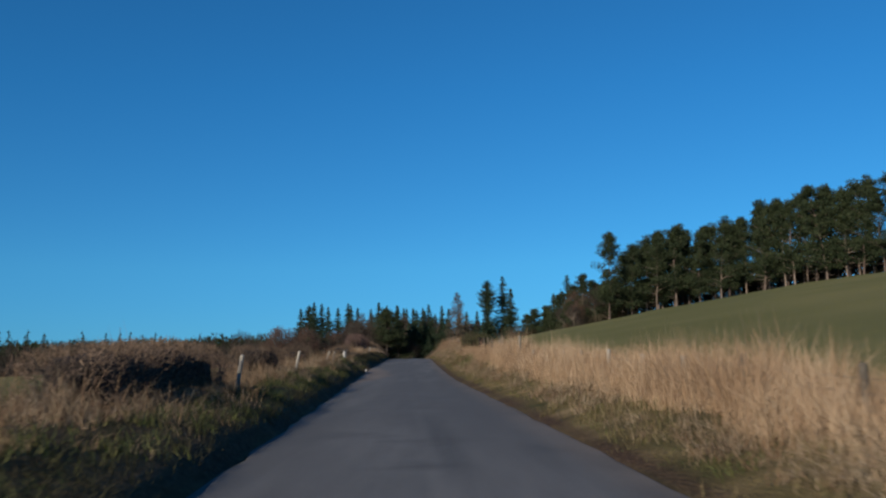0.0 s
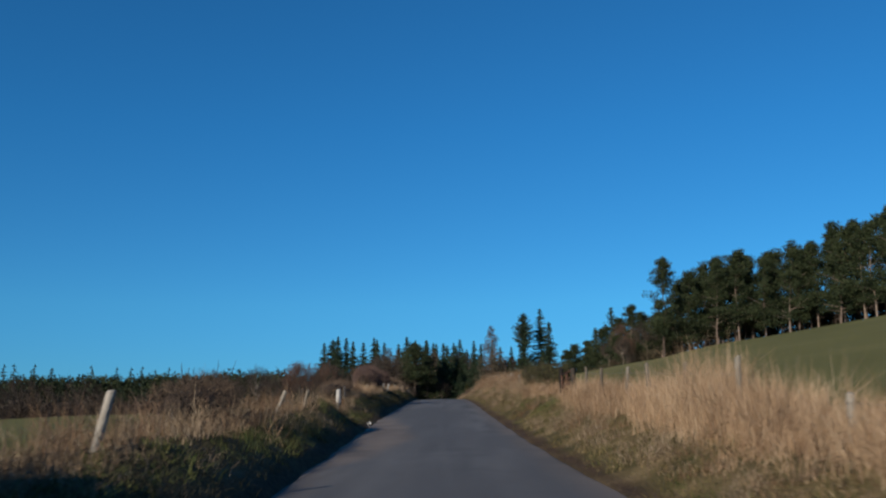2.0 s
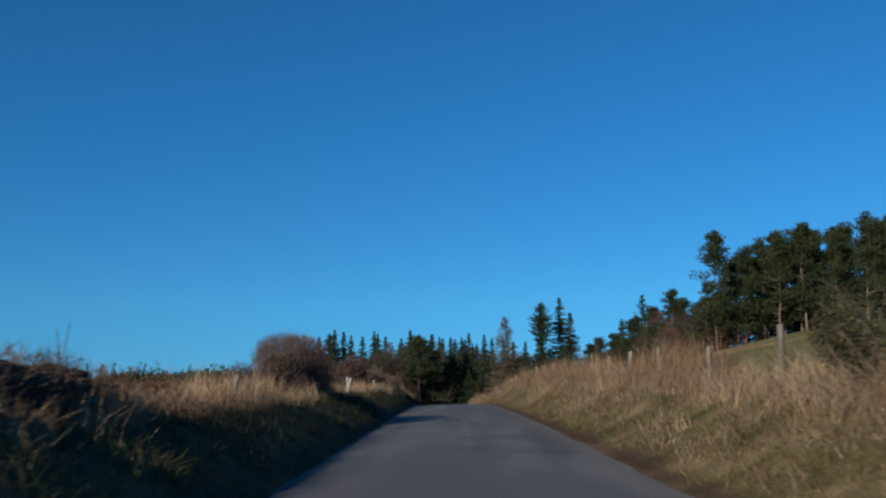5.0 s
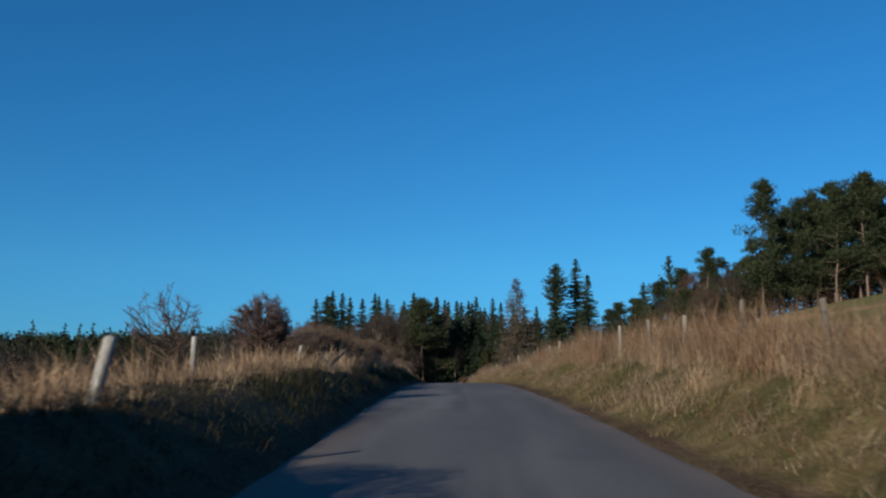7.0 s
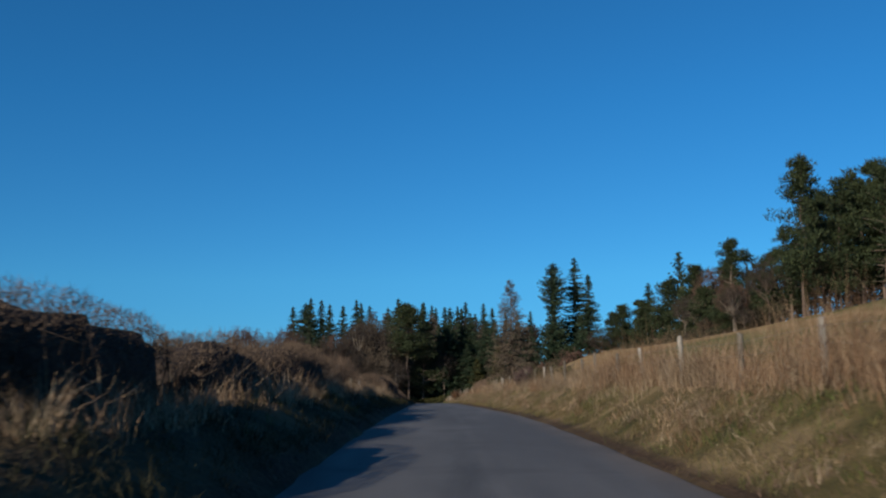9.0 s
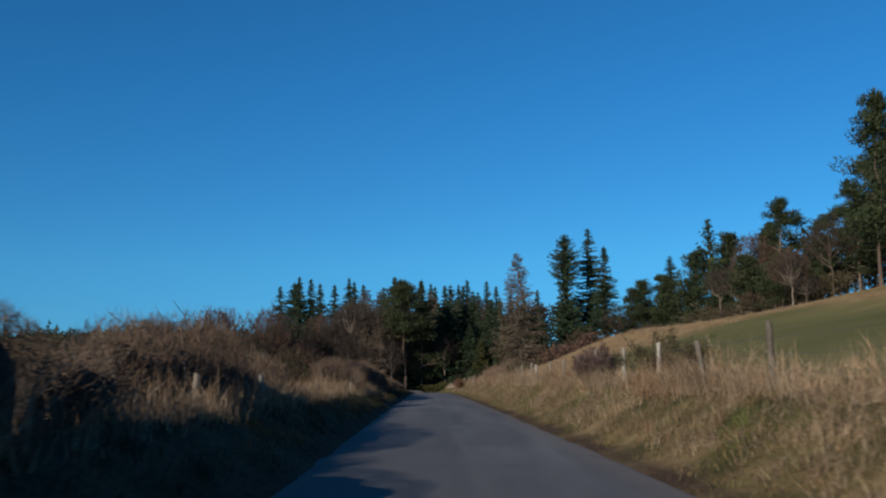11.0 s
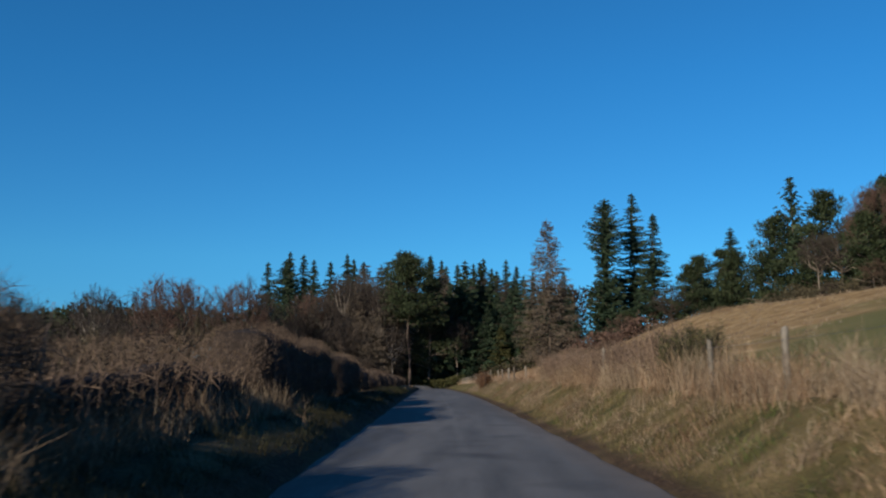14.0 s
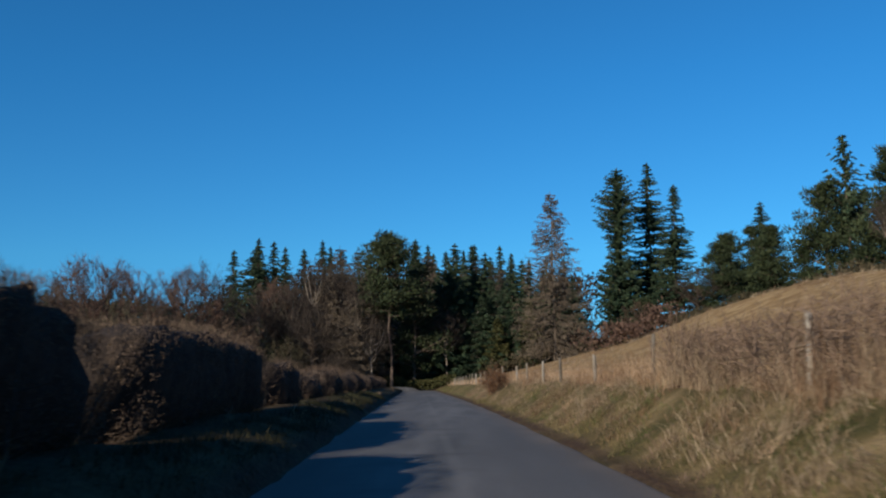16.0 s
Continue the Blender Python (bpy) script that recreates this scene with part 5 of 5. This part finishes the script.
shrub(*beside(4.35, 168.0), 1.15, 1.3, 211, "olive broom bush behind the fence", OLIVELEAF, 34, 2, mat=OLIVEDUN)
shrub(*beside(2.95, 214.5), 1.3, 1.2, 230, "square brown clump of dead bracken on the verge", RUSTLEAF, 26, 2)


# ---- fences ----
def post_mesh(r, h, seed, square=False):
    """A weathered fence stob with a chamfered, split top."""
    rng = np.random.default_rng(seed)
    sides = 4 if square else 8
    ang = np.arange(sides) / sides * 2 * np.pi + (math.pi / 4 if square else 0)
    rings, zs = [], [-0.3, 0.0, h * 0.5, h - 0.03, h]
    for z in zs:
        rr = r * (1 - 0.06 * z / h) * (0.82 if z == h else 1) * (1 + 0.05 * rng.normal(size=sides))
        rings.append(np.stack([rr * np.cos(ang), rr * np.sin(ang), z + (0.02 * np.cos(ang) if z >= h - 0.03 else 0 * ang)], 1))
    v = np.concatenate(rings + [[[0, 0, h + 0.004]]])
    f = []
    for k in range(len(zs) - 1):
        for i in range(sides):
            j = (i + 1) % sides
            f += [(k * sides + i, k * sides + j, (k + 1) * sides + j), (k * sides + i, (k + 1) * sides + j, (k + 1) * sides + i)]
    top = (len(zs) - 1) * sides
    f += [(top + i, top + (i + 1) % sides, len(v) - 1) for i in range(sides)]
    return v, f


POSTS = [mesh_of("post", *post_mesh(0.046, 1.08, k), POSTWOOD) for k in range(4)]
FLAT = mesh_of("post", *post_mesh(0.062, 1.06, 13, True), PALEPOST)
THICK = mesh_of("post", *post_mesh(0.085, 1.0, 9), POSTWOOD)
DARK = mesh_of("post", *post_mesh(0.08, 1.05, 10), DARKPOST)


def strand(line, r):
    """A three-sided drawn wire along a line of points."""
    ang = np.arange(3) / 3 * 2 * np.pi
    ring = np.stack([r * np.cos(ang), 0 * ang, r * np.sin(ang)], 1)
    v = (line[:, None] + ring[None]).reshape(-1, 3)
    i = (np.arange(len(line) - 1)[:, None] * 3 + np.arange(3)[None]).ravel()
    j = (np.arange(len(line) - 1)[:, None] * 3 + (np.arange(3)[None] + 1) % 3).ravel()
    return v, np.concatenate([np.stack([i, j, j + 3], 1), np.stack([i, j + 3, i + 3], 1)])


def fence(name, label, u, ys, lean_seed, wires=(0.35, 0.62, 0.88), tall=1.0):
    rng = np.random.default_rng(lean_seed)
    ob = thing(name, label, "fence")
    tops = []
    for k, y in enumerate(ys):
        x = float(road_x(y)) + u + rng.normal(0, 0.05)
        z = float(ground_z(x, y))
        p = part("post", POSTS[k % 4], ob)
        turn = Euler((rng.normal(0, 0.045), rng.normal(0, 0.04), rng.uniform(0, 6.28)))
        p.matrix_basis = Matrix.LocRotScale((x, y, z), turn, (1, 1, tall * rng.uniform(0.92, 1.08)))
        tops.append(((x, y, z), turn.to_matrix() @ Vector((0, 0, 1))))
    for w in wires:
        a = [np.array(p) + np.array(n) * w * tall + [-0.055, 0, 0] for p, n in tops]
        line = [a[0]]
        for k in range(len(a) - 1):
            line += [(a[k] + a[k + 1]) / 2 - [0, 0, 0.012], a[k + 1]]
        part("wire", mesh_of("wire", *strand(np.array(line), 0.003), WIRE), ob, "thin galvanised wire")
    return ob


fence("fence", "weathered wooden stobs sunk in tall dry grass", 4.2, list(np.arange(-2.0, 34, 2.8)), 301, tall=0.56)
fence("fence", "weathered wooden stobs with sheep wire beside the gate", 4.3, [35.2, 38.0, 40.8, 43.6, 46.4, 49.2], 306, tall=0.92)
fence("fence", "old stobs with wire half hidden by straw and gorse", 4.1, [58.6, 62.4, 66.0, 69.6, 73.2, 76.8], 307, tall=0.8)
fence("fence", "weathered wooden stobs with wire on the grassy bank", 4.1, [80.2, 83.2, 86.4, 89.9, 93.2, 96.5, 100.1, 103.9, 107.1, 110.3, 113.5, 116.8, 120.2], 302, tall=0.8)
fence("fence", "pale wooden stobs with wire below the green field", 4.15, [123.5, 126.4, 129.6, 132.7, 136.0, 139.2, 142.7, 146.1, 149.4, 152.6, 156.2, 159.4, 162.6, 166.1], 303, tall=0.84)
fence("fence", "pale stobs with wire below the tawny hillside", 4.2, [176.2, 183.8, 191.4], 304, tall=0.9)
fence("fence", "low old stobs with wire in the bleached grass", 3.9, list(np.arange(196.4, 290, 4.6)), 305, tall=0.72)


def lone_post(u, y, h, dx, dy, label, mesh=None, fat=1.0):
    x = float(road_x(y)) + u
    ob = new("fence_post", mesh or POSTS[int(y) % 4])
    tagged(ob, label, "post", "posts of the broken fence")
    ob.matrix_basis = Matrix.LocRotScale((x, y, float(ground_z(x, y)) - 0.02), Euler((radians(dy), radians(dx), 0)).to_quaternion() @ Euler((0, 0, y)).to_quaternion(), (fat, fat, h / 1.06))
    return ob


for u, y, h, dx, dy in ((-3.65, 20.2, 0.72, 9, 2), (-3.6, 31.3, 0.66, 12, -4), (-3.5, 46.7, 0.52, 14, 2), (-3.5, 42.2, 0.6, 22, 3),
                       (-3.5, 94.6, 0.5, 8, 3), (-3.5, 129.3, 0.6, 5, 2), (-3.5, 134.6, 0.55, -4, 3), (-3.5, 142.4, 0.44, 20, 4), (-3.6, 146.5, 0.5, 3, 2), (-3.45, 154.2, 0.6, 4, 0),
                       (-3.6, 68.2, 0.55, 14, 2), (-3.6, 58.6, 0.5, 2, 2), (-3.6, 100.5, 0.5, -8, 2)):
    lone_post(u, y, h, dx, dy, "weathered pale fence post leaning in dry grass", fat=1.05)
lone_post(-3.45, 83.2, 0.64, 13, 0, "bleached square fence post leaning in dry grass", FLAT)
lone_post(-3.95, 88.2, 0.62, 2, 1, "bleached square fence post before a hawthorn", FLAT, 0.85)
gatepost = lone_post(-3.55, 56.0, 0.8, 1, 0, "thick grey gatepost with a white-painted head at the field opening", THICK)
part("painted_head", mesh_of("painted_head", *post_mesh(0.088, 0.34, 12), PAINT), gatepost, "flaking white paint").matrix_basis = Matrix.Translation((0, 0, 0.67))
lone_post(-4.5, 53.5, 0.86, 3, 1, "dark creosoted strainer post at the field opening", DARK)
lone_post(-4.62, 53.7, 0.9, 1, -2, "thin dark post bolted beside the strainer", DARK, 0.5)


def slanted_plank():
    v, f = post_mesh(0.07, 1.25, 33, True)
    ob = tagged(new("fence_rail", mesh_of("fence_rail", v, f, POSTWOOD)), "broken pale rail fallen aslant in the grass", "rail")
    x, y = beside(-3.35, 98.0)
    ob.matrix_basis = Matrix.LocRotScale((x, y, float(ground_z(x, y)) + 0.06), Euler((radians(-15), radians(42), 0)), (0.6, 1.1, 0.55))


slanted_plank()


def field_gate():
    """A rusty five-bar iron field gate between two stout posts."""
    ob = thing("field_gate", "rusty iron field gate shut between dark posts", "gate")
    p, q = np.array(beside(4.35, 52.0)), np.array(beside(4.35, 54.95))
    zp, zq = float(ground_z(*p)), float(ground_z(*q))
    z0 = (zp + zq) / 2
    for xy, z in ((p, zp), (q, zq)):
        g = part("gate_post", DARK, ob, "dark round gatepost")
        g.matrix_basis = Matrix.LocRotScale((*xy, z), Euler((0, 0.02, 1)), (1.05, 1.05, 0.9))
    d = (q - p) / np.linalg.norm(q - p)
    a, b = p + d * 0.16, q - d * 0.16

    def bar(name, f0, h0, f1, h1, r):
        s = Soup()
        x0, x1 = a + (b - a) * f0, a + (b - a) * f1
        s.limbs([*x0, z0 + h0], [*x1, z0 + h1], r, r, 6)
        part(name, s.mesh(name, RUST), ob)

    for h in (0.1, 0.25, 0.41, 0.59, 0.8):
        bar("bar", 0, h, 1, h, 0.02 if h < 0.7 else 0.026)
    for f in (0.0, 1.0):
        bar("upright", f, 0.07, f, 0.83, 0.026)
    bar("brace", 0.5, 0.1, 0.5, 0.8, 0.015)
    bar("brace", 0.02, 0.12, 0.5, 0.78, 0.015)
    bar("brace", 0.98, 0.12, 0.5, 0.78, 0.015)


field_gate()


def litter(u, y):
    """A crumpled white cup at the road's edge."""
    ang = np.arange(10) / 10 * 2 * np.pi
    rings = []
    for r, z in ((0.028, 0), (0.034, 0.05), (0.043, 0.11), (0.046, 0.115), (0.038, 0.108), (0.026, 0.01)):
        k = 1 + 0.12 * np.sin(3 * ang + z * 30)
        rings.append(np.stack([r * k * np.cos(ang), r * k * np.sin(ang), np.full(10, z)], 1))
    v = np.concatenate(rings)
    f = []
    for k in range(5):
        for i in range(10):
            j = (i + 1) % 10
            f += [(k * 10 + i, k * 10 + j, k * 10 + 10 + j), (k * 10 + i, k * 10 + 10 + j, k * 10 + 10 + i)]
    ob = tagged(new("plastic_cup", mesh_of("plastic_cup", v, f, LITTER)), "crumpled white plastic cup lying at the lane's edge", "litter")
    x = float(road_x(y)) + u
    ob.matrix_basis = Matrix.LocRotScale((x, y, float(ground_z(x, y)) + 0.03), Euler((0.9, 0.4, 0)), (1.1, 1.1, 1.1))


litter(-2.08, 51.0)
